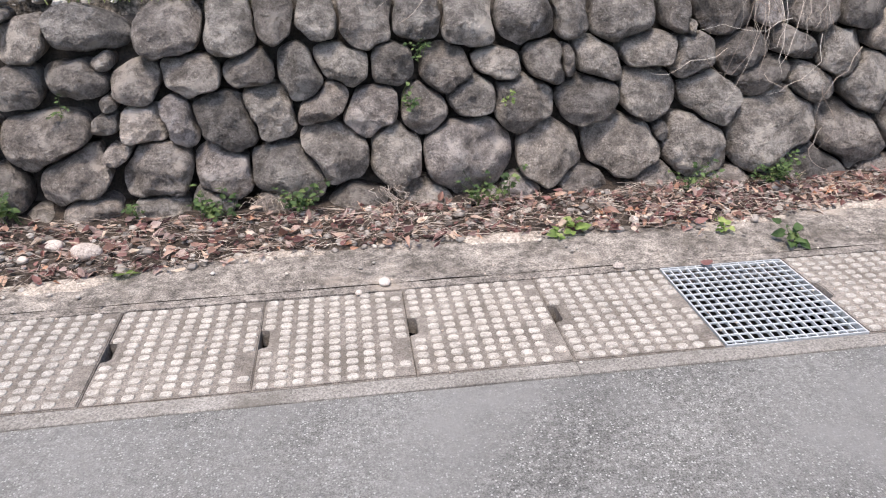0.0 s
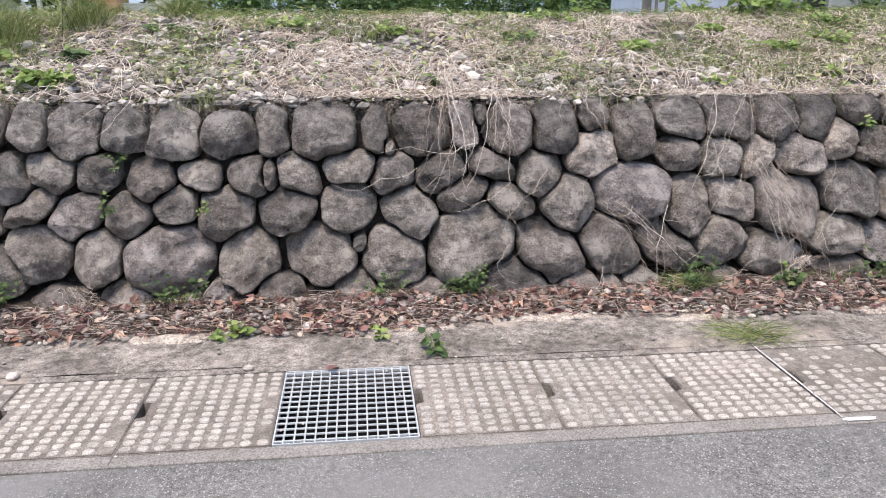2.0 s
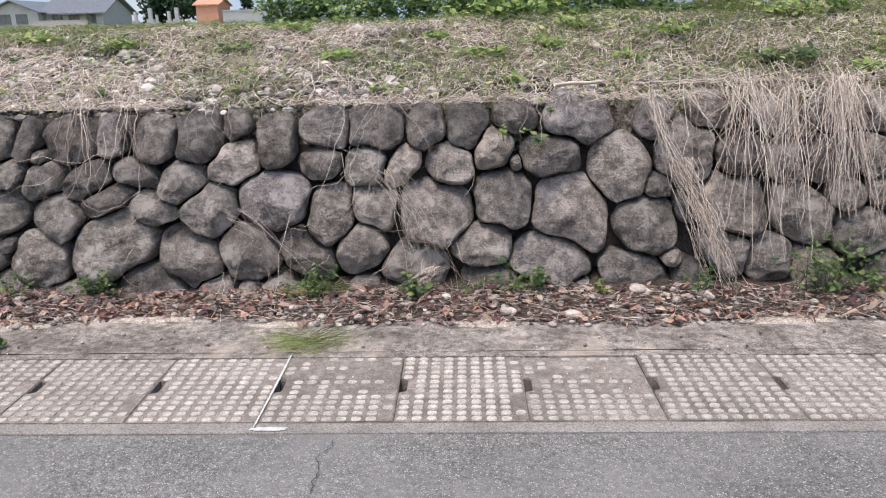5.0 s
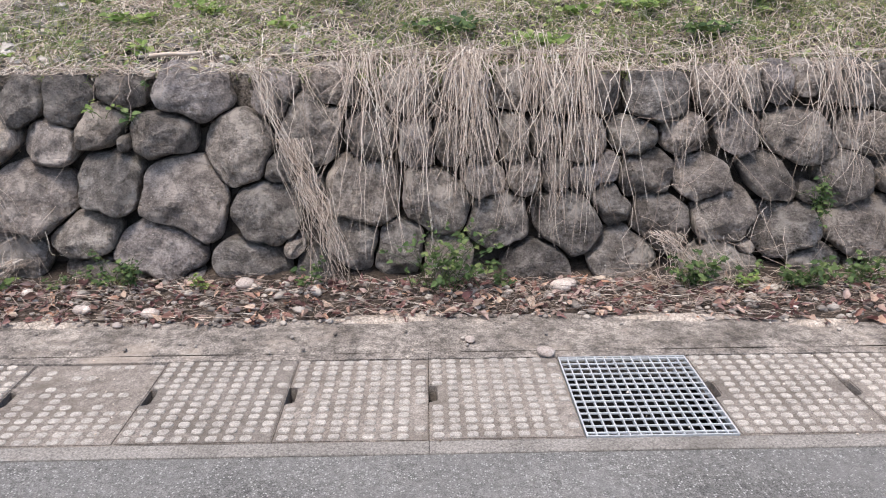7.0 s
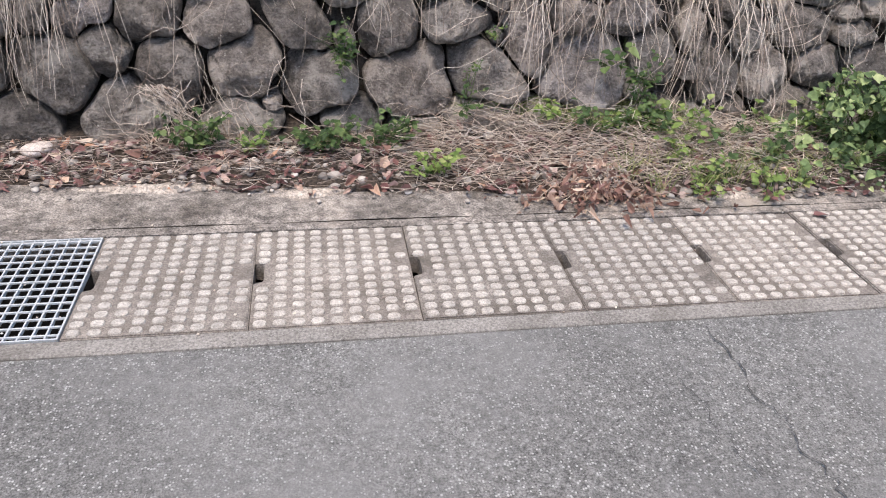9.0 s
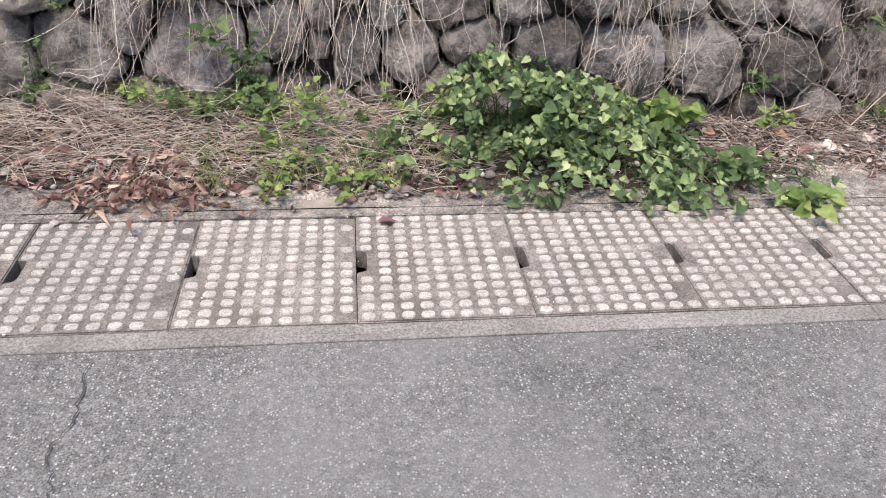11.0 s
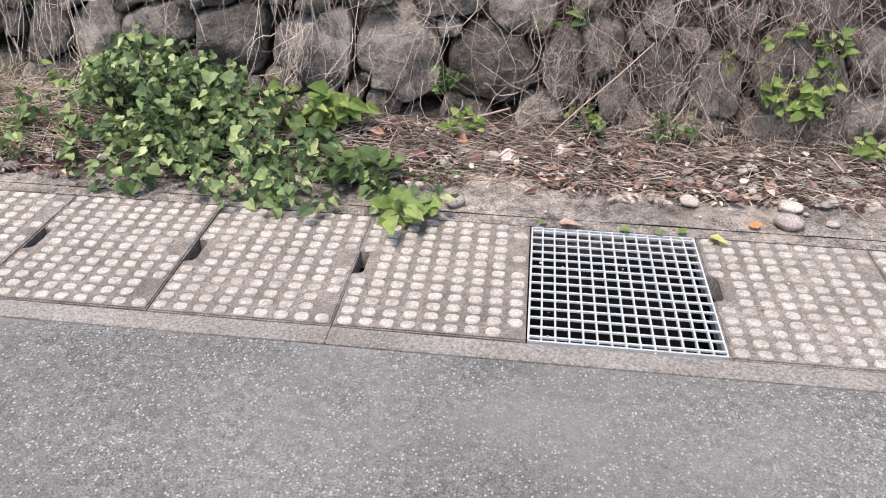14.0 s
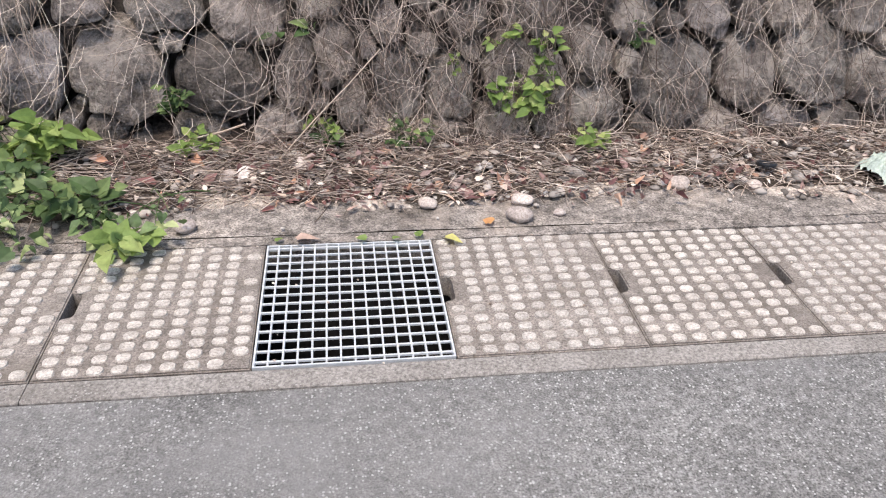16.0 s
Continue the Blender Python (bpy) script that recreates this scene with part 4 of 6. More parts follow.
for x, y, s in ((11.75, 0.66, 0.029), (12.83, 0.76, 0.031), (12.80, 0.66, 0.037), (12.51, 0.76, 0.028), (11.85, 0.96, 0.030), (11.91, 0.96, 0.034), (13.69, 0.81, 0.026), (12.10, 1.01, 0.031), (13.42, 0.84, 0.036), (12.94, 0.68, 0.017), (7.15, 1.18, 0.035), (4.97, 1.01, 0.031), (5.29, 0.97, 0.035), (5.65, 1.22, 0.033), (5.18, 0.88, 0.019), (0.94, 0.61, 0.023), (-0.24, 0.99, 0.051), (-0.38, 1.05, 0.036), (1.85, 0.59, 0.018), (0.84, 0.55, 0.013), (4.99, 1.01, 0.028), (4.67, 1.16, 0.023), (5.65, 1.20, 0.035), (6.96, 0.58, 0.030), (6.67, 0.70, 0.020), (7.12, 1.16, 0.041), (9.05, 0.55, 0.012)):
    loose_stone(x, y, s, 0.62)


def loose_leaf(x, y, s, material, turn, label):
    h = Heap()
    h.leaf(Vector((0, 0, 0)), Vector((1, 0, 0.1)), Vector((0, 0.2, 1)), s, 0.8, 0.35, 0.15)
    o = h.done("fallen_leaf", material, smooth=False)
    o.matrix_basis = pose(x, y, 0.016, 0, 0, turn)
    tagged(o, label, "fallen leaf", "single fallen leaves")


# ---- weeds ----
def stem_path(p, tip, droop, rnd, k=5):
    out = []
    for i in range(k):
        f = i / (k - 1)
        q = p.lerp(tip, f)
        q.z += droop * math.sin(f * 3.1416)
        out.append(q + Vector((rnd.gauss(0, 0.006), rnd.gauss(0, 0.006), 0)) * f)
    return out


def weed(x, y, z, r, n, size, material, seed, label, tall=1.1, name="weed_plant", lean=-0.4):
    r, n, size = r * 1.25, int(n * 1.5) if n > 4 else n, size * (0.8 if 0.2 < z < 0.95 else 1.0)
    rnd = random.Random(seed)
    root = new(name)
    root.location = (x, y, z)
    st, lf = Heap(), Heap()
    for _ in range(max(1, n // 4)):
        a = rnd.random() * 6.2832
        if z > 0.2 and tall > 1.0 and z < 0.95:
            k = rnd.uniform(0.35, 1.0)
            tip = Vector((math.cos(a) * r * 0.9 * k, -0.03 + 0.28 * math.sin(a) * r * k, math.sin(a) * r * 1.25 * k + 0.3 * r))
        else:
            tip = Vector((math.cos(a) * r * rnd.uniform(0.3, 1), (math.sin(a) * 0.55 + lean * 0.5) * r * rnd.uniform(0.4, 1), r * tall * rnd.uniform(0.25, 1)))
        path = stem_path(Vector((rnd.gauss(0, r * 0.2), 0, -0.01)), tip, 0.15 * r, rnd)
        st.strand(path, 0.0018, 0.0009)
        for _ in range(min(n, 5)):
            f = rnd.uniform(0.25, 1)
            i = min(3, int(f * 4))
            p = path[i].lerp(path[i + 1], f * 4 - i)
            t = rnd.random() * 6.2832
            d = Vector((math.cos(t), math.sin(t) - 0.3, rnd.gauss(0.1, 0.35)))
            lf.leaf(p + d * 0.3 * size, d, Vector((rnd.gauss(0, 0.4), rnd.gauss(-0.5, 0.4), 1)), size * rnd.uniform(0.5, 1.25), rnd.uniform(0.65, 0.95), rnd.uniform(0.1, 0.4), rnd.uniform(0, 0.3))
    tagged(st.done("stem", GREEN, root), kind="stuff")
    tagged(lf.done("foliage", material, root, smooth=False), kind="stuff")
    return tagged(root, label, "weed")


def tuft(x, y, z, r, n, material, seed, label, height=0.1):
    rnd = random.Random(seed)
    h = Heap()
    for _ in range(n):
        a = rnd.random() * 6.2832
        p = Vector((rnd.gauss(0, r * 0.3), rnd.gauss(0, r * 0.25), -0.01))
        tip = p + Vector((math.cos(a) * r, math.sin(a) * r * 0.7, height * rnd.uniform(0.3, 1)))
        h.strand(stem_path(p, tip, height * 0.4, rnd, 4), 0.0022, 0.0005)
    o = h.done("grass_tuft", material)
    o.location = (x, y, z)
    return tagged(o, label, "grass tuft")


WEEDS_A = [
    (0.25, 1.24, 0.03, 0.13, 40, 0.03, GREEN),
    (-0.09, 1.26, 0.05, 0.07, 18, 0.025, GREEN),
    (0.60, 1.24, 0.03, 0.12, 40, 0.03, GREEN),
    (1.44, 1.20, 0.05, 0.14, 45, 0.025, GREEN),
    (1.74, 0.92, 0.05, 0.08, 12, 0.05, LIME),
    (1.12, 1.38, 0.49, 0.06, 14, 0.03, GREEN),
    (1.17, 1.44, 0.70, 0.06, 16, 0.025, GREEN),
    (1.56, 1.38, 0.49, 0.04, 10, 0.025, LIME),
    (2.39, 1.18, 0.05, 0.12, 26, 0.025, GREEN),
    (2.87, 1.22, 0.06, 0.12, 22, 0.025, GREEN),
    (-0.60, 1.26, 0.04, 0.11, 28, 0.03, GREEN),
    (-0.37, 1.41, 0.53, 0.06, 14, 0.02, GREEN),
    (2.62, 0.68, 0.05, 0.06, 8, 0.05, GREEN),
    (2.41, 0.84, 0.05, 0.06, 10, 0.03, LIME),
]
WEEDS_B = [
    (3.96, 1.16, 0.05, 0.15, 32, 0.025, GREEN),
    (2.83, 1.22, 0.03, 0.10, 22, 0.025, GREEN),
    (5.01, 1.43, 0.82, 0.08, 8, 0.04, LIME),
    (5.03, 1.21, 0.10, 0.15, 28, 0.025, GREEN),
    (4.52, 1.22, 0.10, 0.10, 18, 0.02, LIME),
    (4.02, 1.21, 0.05, 0.12, 26, 0.025, GREEN),
    (4.51, 1.20, 0.03, 0.09, 26, 0.035, GREEN),
    (5.12, 1.20, 0.07, 0.10, 24, 0.025, GREEN),
    (5.44, 1.20, 0.07, 0.07, 14, 0.025, LIME),
    (5.95, 1.18, 0.04, 0.11, 26, 0.025, GREEN),
    (6.56, 1.17, 0.03, 0.26, 110, 0.03, GREEN),
    (5.15, 1.42, 0.82, 0.08, 10, 0.045, GREEN),
    (5.21, 1.46, 0.94, 0.05, 5, 0.045, GREEN),
    (2.82, 1.23, 0.06, 0.12, 22, 0.025, GREEN),
]
WEEDS_C = [
    (7.78, 1.16, 0.05, 0.12, 34, 0.025, GREEN),
    (8.32, 1.27, 0.41, 0.10, 22, 0.03, GREEN),
    (8.22, 1.10, 0.05, 0.13, 34, 0.03, GREEN),
    (7.99, 1.15, 0.05, 0.09, 20, 0.025, GREEN),
    (6.84, 1.18, 0.05, 0.07, 16, 0.025, GREEN),
    (8.46, 1.09, 0.05, 0.13, 30, 0.025, GREEN),
    (4.80, 1.22, 0.11, 0.09, 16, 0.02, GREEN),
    (5.07, 1.20, 0.06, 0.12, 26, 0.025, GREEN),
]
WEEDS_D = [
    (8.33, 1.28, 0.43, 0.08, 24, 0.025, GREEN),
    (8.86, 1.22, 0.25, 0.09, 20, 0.025, GREEN),
    (8.94, 1.29, 0.49, 0.04, 8, 0.02, GREEN),
    (9.63, 1.21, 0.22, 0.12, 26, 0.03, GREEN),
    (8.49, 1.16, 0.08, 0.08, 20, 0.025, GREEN),
    (8.28, 1.16, 0.05, 0.10, 24, 0.03, GREEN),
    (7.72, 1.13, 0.05, 0.14, 46, 0.03, GREEN),
    (7.97, 1.12, 0.05, 0.07, 20, 0.03, LIME),
    (8.33, 1.28, 0.44, 0.08, 18, 0.035, GREEN),
    (8.84, 1.20, 0.22, 0.08, 18, 0.03, GREEN),
    (8.97, 1.29, 0.48, 0.04, 8, 0.025, LIME),
    (9.59, 1.22, 0.27, 0.09, 24, 0.04, GREEN),
    (8.54, 1.16, 0.06, 0.11, 30, 0.03, GREEN),
    (8.20, 1.13, 0.05, 0.11, 26, 0.03, GREEN),
]
WEEDS_E = [
    (8.66, 0.90, 0.05, 0.11, 34, 0.03, LIME),
    (9.42, 1.14, 0.03, 0.15, 46, 0.03, GREEN),
    (9.79, 1.14, 0.05, 0.15, 46, 0.03, LIME),
    (9.72, 0.77, 0.05, 0.11, 18, 0.025, LIME),
    (9.18, 1.18, 0.16, 0.08, 22, 0.03, LIME),
    (9.64, 1.14, 0.04, 0.13, 40, 0.04, GREEN),
    (9.51, 1.14, 0.03, 0.10, 24, 0.03, LIME),
    (9.47, 1.24, 0.33, 0.09, 8, 0.07, GREEN),
    (11.25, 1.11, 0.03, 0.11, 16, 0.085, LIME),
    (11.65, 1.17, 0.19, 0.06, 14, 0.03, GREEN),
    (12.17, 1.13, 0.12, 0.06, 16, 0.03, LIME),
    (11.75, 1.12, 0.06, 0.08, 12, 0.035, LIME),
    (9.97, 0.66, 0.05, 0.1, 14, 0.025, LIME),
    (9.72, 0.68, 0.05, 0.09, 14, 0.025, LIME),
]
WEEDS_F = [
    (11.17, 1.08, 0.03, 0.12, 26, 0.07, LIME),
    (11.62, 0.54, 0.01, 0.09, 14, 0.075, LIME),
    (11.43, 0.77, 0.01, 0.10, 14, 0.07, GREEN),
    (11.20, 0.91, 0.01, 0.09, 12, 0.07, GREEN),
    (12.87, 1.15, 0.17, 0.11, 34, 0.045, LIME),
    (12.98, 1.19, 0.33, 0.11, 22, 0.05, LIME),
    (12.82, 1.22, 0.42, 0.05, 8, 0.05, LIME),
    (11.65, 1.17, 0.20, 0.06, 18, 0.03, GREEN),
    (13.15, 1.08, 0.05, 0.07, 16, 0.045, LIME),
    (11.68, 1.11, 0.03, 0.06, 14, 0.04, LIME),
    (12.20, 1.12, 0.09, 0.08, 22, 0.03, GREEN),
    (12.04, 1.23, 0.43, 0.04, 3, 0.08, GREEN),
    (12.17, 1.25, 0.49, 0.04, 3, 0.08, GREEN),
    (12.65, 1.20, 0.33, 0.04, 8, 0.035, LIME),
]
WEEDS_G = [
    (13.32, 1.21, 0.41, 0.05, 8, 0.035, GREEN),
    (12.47, 1.10, 0.03, 0.11, 30, 0.025, GREEN),
]
for i, (x, y, z, r, n, size, material) in enumerate([*WEEDS_A, *WEEDS_B, *WEEDS_C, *WEEDS_D, *WEEDS_E, *WEEDS_F, *WEEDS_G]):
    if z < 0.12:
        z = max(soil_z(x, y), 0.006) if y > 0.62 else 0.004
    kind = ("broad lime-green leafy weed" if size > 0.045 else "small yellow-green weed") if material is LIME else ("broad-leaved green weed" if size > 0.045 else "small fine-leaved green weed")
    weed(x, y, z, r, n, size, material, 300 + i, kind + (" growing from a wall joint" if z > 0.2 else " growing at the wall foot"))
for i, (x, y, r, n, high) in enumerate(((4.05, 0.71, 0.20, 150, 0.05), (4.01, 1.26, 0.14, 60, 0.07), (0.48, 1.29, 0.10, 40, 0.1), (4.00, 1.23, 0.17, 60, 0.06), (12.47, 1.15, 0.15, 120, 0.1), (9.08, 1.41, 0.24, 160, 0.1), (8.71, 1.43, 0.21, 140, 0.1), (9.61, 1.24, 0.24, 150, 0.1), (9.41, 1.51, 0.22, 130, 0.09), (9.41, 1.32, 0.22, 150, 0.1), (9.91, 1.15, 0.22, 150, 0.08))):
    tuft(x, y, max(soil_z(x, y), 0.006), r, n, GRASS if i in (0, 1, 3, 5, 7, 9) else STRAW, 900 + i, "flattened green grass tuft on the apron" if i in (0, 1, 3) else "green and yellow grass tuft at the wall foot" if i in (5, 7, 9) else "dry straw-coloured grass tuft at the wall foot", high)

# ---- bush ----
def build_bush():
    rnd = random.Random(77)
    root = new("bush")
    root.location = (10.95, 0.95, 0.0)
    st, lf = Heap(), Heap()
    lobes = (
        (10.3, 0.92, 0.08, 0.24, 0.2, 0.1, 230), (10.4, 1.0, 0.14, 0.2, 0.2, 0.15, 330), (10.57, 1.05, 0.2, 0.24, 0.22, 0.21, 760), (10.77, 0.95, 0.16, 0.25, 0.25, 0.2, 820),
        (10.95, 0.95, 0.1, 0.25, 0.25, 0.15, 560), (11.1, 0.75, 0.06, 0.24, 0.25, 0.1, 400), (10.64, 0.76, 0.08, 0.28, 0.18, 0.11, 430),
        (11.3, 0.62, 0.05, 0.22, 0.17, 0.07, 150), (11.5, 0.6, 0.04, 0.18, 0.13, 0.05, 75), (11.62, 0.68, 0.05, 0.15, 0.1, 0.07, 50))
    for cx, cy, cz, rx, ry, rz, n in lobes:
        for _ in range(n):
            while True:
                d = Vector((rnd.uniform(-1, 1), rnd.uniform(-1, 1), rnd.uniform(-0.6, 1)))
                if 0.35 < d.length < 1.0 + 0.12 * rnd.random():
                    break
            p = Vector((cx + d.x * rx - 10.95, cy + d.y * ry - 0.95, cz + d.z * rz))
            lim = wall_y(10.95, max(0, p.z)) - 0.10 - 0.95
            if p.y > lim:
                p.y = lim - 0.05 * rnd.random()
            p.z = max(p.z, 0.02 + 0.02 * rnd.random())
            if nz(p.x, p.y, p.z, 8.0) < (-0.02 if p.x < -0.35 else -0.08):
                continue
            p += Vector((0, -0.4, 1)) * 0.05 * max(0, nz(p.x, 5, p.z, 6.0))
            t = rnd.random() * 6.2832
            a = Vector((math.cos(t), math.sin(t) * 0.7 - 0.5, rnd.gauss(-0.35, 0.3)))
            lf.leaf(p, a, Vector((d.x * 0.5 + rnd.gauss(0, 0.45), -0.2 + d.y * 0.3 + rnd.gauss(0, 0.45), 0.9)), rnd.choice((0.018, 0.025, 0.033, 0.045)) * rnd.uniform(0.8, 1.25), rnd.uniform(0.6, 1.15), rnd.uniform(0.05, 0.6), rnd.uniform(-0.1, 0.5))
            if rnd.random() < 0.13:
                foot = Vector((cx - 10.95 + rnd.gauss(0, 0.1), min(0.12, cy - 0.85 + rnd.random() * 0.1), 0.03))
                st.strand(stem_path(foot, p, 0.05, rnd), 0.003, 0.0012)
    tagged(st.done("stem", GREEN, root), kind="stuff")
    tagged(lf.done("foliage", BUSH, root, smooth=False), kind="stuff")
    tagged(root, "sprawling green leafy bush growing at the wall foot", "bush")


build_bush()


# ---- dry vines on the wall ----
def draped(h, x, z0, z1, rnd, sway=0.05, loose=0.03, r=0.0016, k=10):
    """A dead stalk hanging down the face of the wall."""
    pts, cx = [], x
    drift, curl = rnd.gauss(0, sway), rnd.gauss(0, 0.014)
    out = rnd.uniform(0.08, 0.12) + abs(rnd.gauss(0, loose))
    for i in range(k):
        f = i / (k - 1)
        z = z0 + (z1 - z0) * f
        cx += drift / k + rnd.gauss(0, 0.009) + curl * (f - 0.4)
        pts.append(Vector((cx, wall_y(cx, z) - out * (0.8 + 0.3 * math.sin(f * 3)) + rnd.gauss(0, 0.006), z)))
    h.strand(pts, r, r * 0.5)


def hanging(x0, x1, n, z_low, z_top, seed, sway=0.14, material=STRAW, label="dry straw-coloured vine stalks hanging over the wall", r=0.0016, over=0.3):
    rnd = random.Random(seed)
    roots = [rnd.uniform(x0, x1) for _ in range(max(2, int((x1 - x0) * 14)))]
    h = Heap()
    for _ in range(n):
        x = rnd.uniform(x0, x1) if rnd.random() < 0.35 else rnd.gauss(rnd.choice(roots), 0.025)
        top = z_top + rnd.gauss(0, 0.02)
        low = top - (top - z_low) * min(1.15, max(0.2, rnd.betavariate(2.6, 1.6)))
        draped(h, x, top, low, rnd, sway, 0.025, r * rnd.uniform(0.6, 1.5))
        if over and rnd.random() < 0.6:
            y0 = wall_y(x, 1.0) - 0.08
            k = [Vector((x, y0, top - 0.02)), Vector((x + rnd.gauss(0, 0.05), y0 + 0.1, 1.09 + 0.1 * rnd.random() ** 2)),
                 Vector((x + rnd.gauss(0, 0.14), y0 + over, bank_z(x, y0 + over) + 0.04))]
            h.strand(k, r * 0.8, r)
    tagged(h.done("dry_vine", material), label, "dry vine", "hanging dry vines", "stuff")


def tangle(x0, x1, z0, z1, n, seed, material=TWIG, r=0.0013, ln=(0.1, 0.4), label="tangle of thin bare vine stalks over stones"):
    rnd = random.Random(seed)
    h = Heap()
    for _ in range(n):
        x, z = rnd.uniform(x0, x1), rnd.uniform(z0, z1)
        a, length = rnd.gauss(-1.57, 0.65), rnd.uniform(*ln)
        bend = rnd.gauss(0, 0.7)
        pts = []
        out = 0.066 + 0.05 * rnd.random()
        for i in range(8):
            pts.append(Vector((x, wall_y(x, max(z, 0)) - out + 0.012 * nz(x, z, out * 40, 11), max(z, 0.06))))
            x += math.cos(a) * length / 7
            z += math.sin(a) * length / 7
            a += bend / 7 + rnd.gauss(0, 0.38)
        h.strand(pts, r * rnd.uniform(0.7, 1.5), r * 0.5)
    tagged(h.done("dry_vine", material), label, "dry vine", "hanging dry vines", "stuff")


for x0, x1, n, low, top, seed in ((5.7, 5.95, 14, 0.6, 1.05, 1), (5.95, 6.24, 22, 0.6, 1.07, 21), (6.22, 6.46, 85, 0.16, 1.07, 2), (6.46, 6.64, 16, 0.55, 1.07, 3), (6.62, 7.02, 130, 0.3, 1.08, 4), (7.0, 7.28, 85, 0.16, 1.08, 24), (7.66, 8.02, 44, 0.5, 1.05, 5), (8.32, 8.48, 26, 0.3, 1.05, 25),
                               (8.1, 8.7, 30, 0.45, 1.05, 6), (8.7, 9.6, 38, 0.35, 1.05, 7), (9.0, 10.0, 60, 0.12, 0.9, 8), (9.8, 10.3, 46, 0.02, 0.7, 26), (7.0, 8.2, 16, 0.2, 1.0, 9), (10.0, 11.0, 50, 0.3, 1.0, 10),
                               (9.2, 9.55, 30, 0.08, 0.8, 22), (10.95, 11.2, 36, 0.05, 0.85, 23)):
    hanging(x0, x1, n, low, top, seed)
for x0, x1, n, low, seed in ((2.66, 2.85, 16, 0.4, 11), (2.95, 3.08, 10, 0.45, 12), (3.4, 3.55, 5, 0.6, 13), (4.1, 4.45, 9, 0.45, 14), (4.95, 5.3, 5, 0.7, 15), (1.2, 1.25, 2, 0.8, 16)):
    hanging(x0, x1, n, low, 1.04, seed, 0.12, STRAW, "few pale bare roots trailing down the stones", 0.0014, 0.15)


def slanted(x0, z0, x1, z1, n, width, seed, r=0.0016):
    """A sheaf of stalks that lean to one side as they hang."""
    rnd = random.Random(seed)
    h = Heap()
    for _ in range(n):
        a, c = rnd.gauss(0, width * 0.6), rnd.gauss(0, width)
        f1 = rnd.uniform(0.5, 1.05)
        pts = []
        for i in range(8):
            f = f1 * i / 7
            x, z = x0 + (x1 - x0) * f + a * (1 - f) + c * f + rnd.gauss(0, 0.014), z0 + (z1 - z0) * f ** 1.15
            pts.append(Vector((x, wall_y(x, z) - 0.1 - 0.04 * rnd.random(), max(z, 0.06))))
        h.strand(pts, r * rnd.uniform(0.7, 1.3), r * 0.5)
    tagged(h.done("dry_vine", STRAW), "sheaf of dry stalks slanting down the stones", "dry vine", "hanging dry vines", "stuff")


slanted(5.74, 1.0, 6.0, 0.2, 16, 0.05, 31, 0.0016)
slanted(5.86, 0.72, 6.1, 0.06, 48, 0.055, 41, 0.0016)
slanted(5.96, 0.5, 6.16, 0.05, 26, 0.06, 42, 0.0016)
for x, y, r, n, size, material in ((0.45, 1.8, 0.22, 44, 0.075, LIME), (0.72, 1.88, 0.2, 36, 0.07, LIME), (0.8, 2.2, 0.2, 30, 0.05, GREEN), (0.05, 2.3, 0.3, 50, 0.05, GREEN), (2.75, 1.85, 0.12, 14, 0.04, GREEN),
                                      (4.3, 1.85, 0.14, 20, 0.04, LIME), (5.0, 1.95, 0.12, 14, 0.05, LIME), (5.8, 2.2, 0.16, 22, 0.045, LIME), (6.65, 2.05, 0.26, 50, 0.045, GREEN), (7.3, 2.25, 0.18, 26, 0.045, LIME),
                                      (3.3, 2.5, 0.18, 24, 0.04, GREEN), (4.6, 2.6, 0.2, 30, 0.045, LIME), (5.5, 2.8, 0.22, 30, 0.05, LIME), (8.0, 2.0, 0.25, 40, 0.045, GREEN), (0.3, 2.15, 0.25, 40, 0.07, LIME), (-0.3, 2.0, 0.25, 40, 0.065, LIME), (1.9, 2.75, 0.25, 44, 0.045, LIME), (2.5, 2.6, 0.22, 40, 0.04, LIME), (4.0, 2.3, 0.2, 36, 0.045, LIME), (4.9, 2.3, 0.22, 40, 0.05, LIME), (3.6, 2.9, 0.25, 40, 0.05, LIME), (5.3, 2.4, 0.2, 36, 0.045, LIME), (7.05, 1.9, 0.2, 34, 0.05, LIME), (7.7, 2.3, 0.25, 44, 0.05, LIME), (6.1, 2.5, 0.25, 40, 0.05, LIME), (6.9, 2.7, 0.3, 50, 0.05, LIME), (8.5, 2.4, 0.3, 50, 0.05, GREEN), (7.3, 3.1, 0.3, 50, 0.05, GREEN), (6.3, 3.1, 0.25, 40, 0.05, GREEN), (2.0, 2.4, 0.16, 22, 0.035, GREEN), (1.2, 2.6, 0.2, 24, 0.04, GREEN)):
    weed(x, y, bank_z(x, y) - 0.005, r * 0.8, n, size, material, int(x * 100), "leafy green weed spreading on the bank top", 0.35)
for x, y, r, n, size, material in ((5.1, 3.0, 0.24, 60, 0.07, LIME), (5.5, 3.2, 0.28, 70, 0.07, LIME), (4.75, 3.3, 0.2, 40, 0.06, LIME), (6.1, 3.3, 0.22, 46, 0.06, GREEN), (8.0, 3.0, 0.28, 70, 0.06, GREEN), (7.2, 2.7, 0.2, 40, 0.06, LIME), (3.9, 3.2, 0.2, 36, 0.05, LIME)):
    weed(x, y, bank_z(x, y) - 0.005, r, n, size, material, int(x * 100) + 7, "tall yellow-green leafy weed on the bank crest", 1.0)
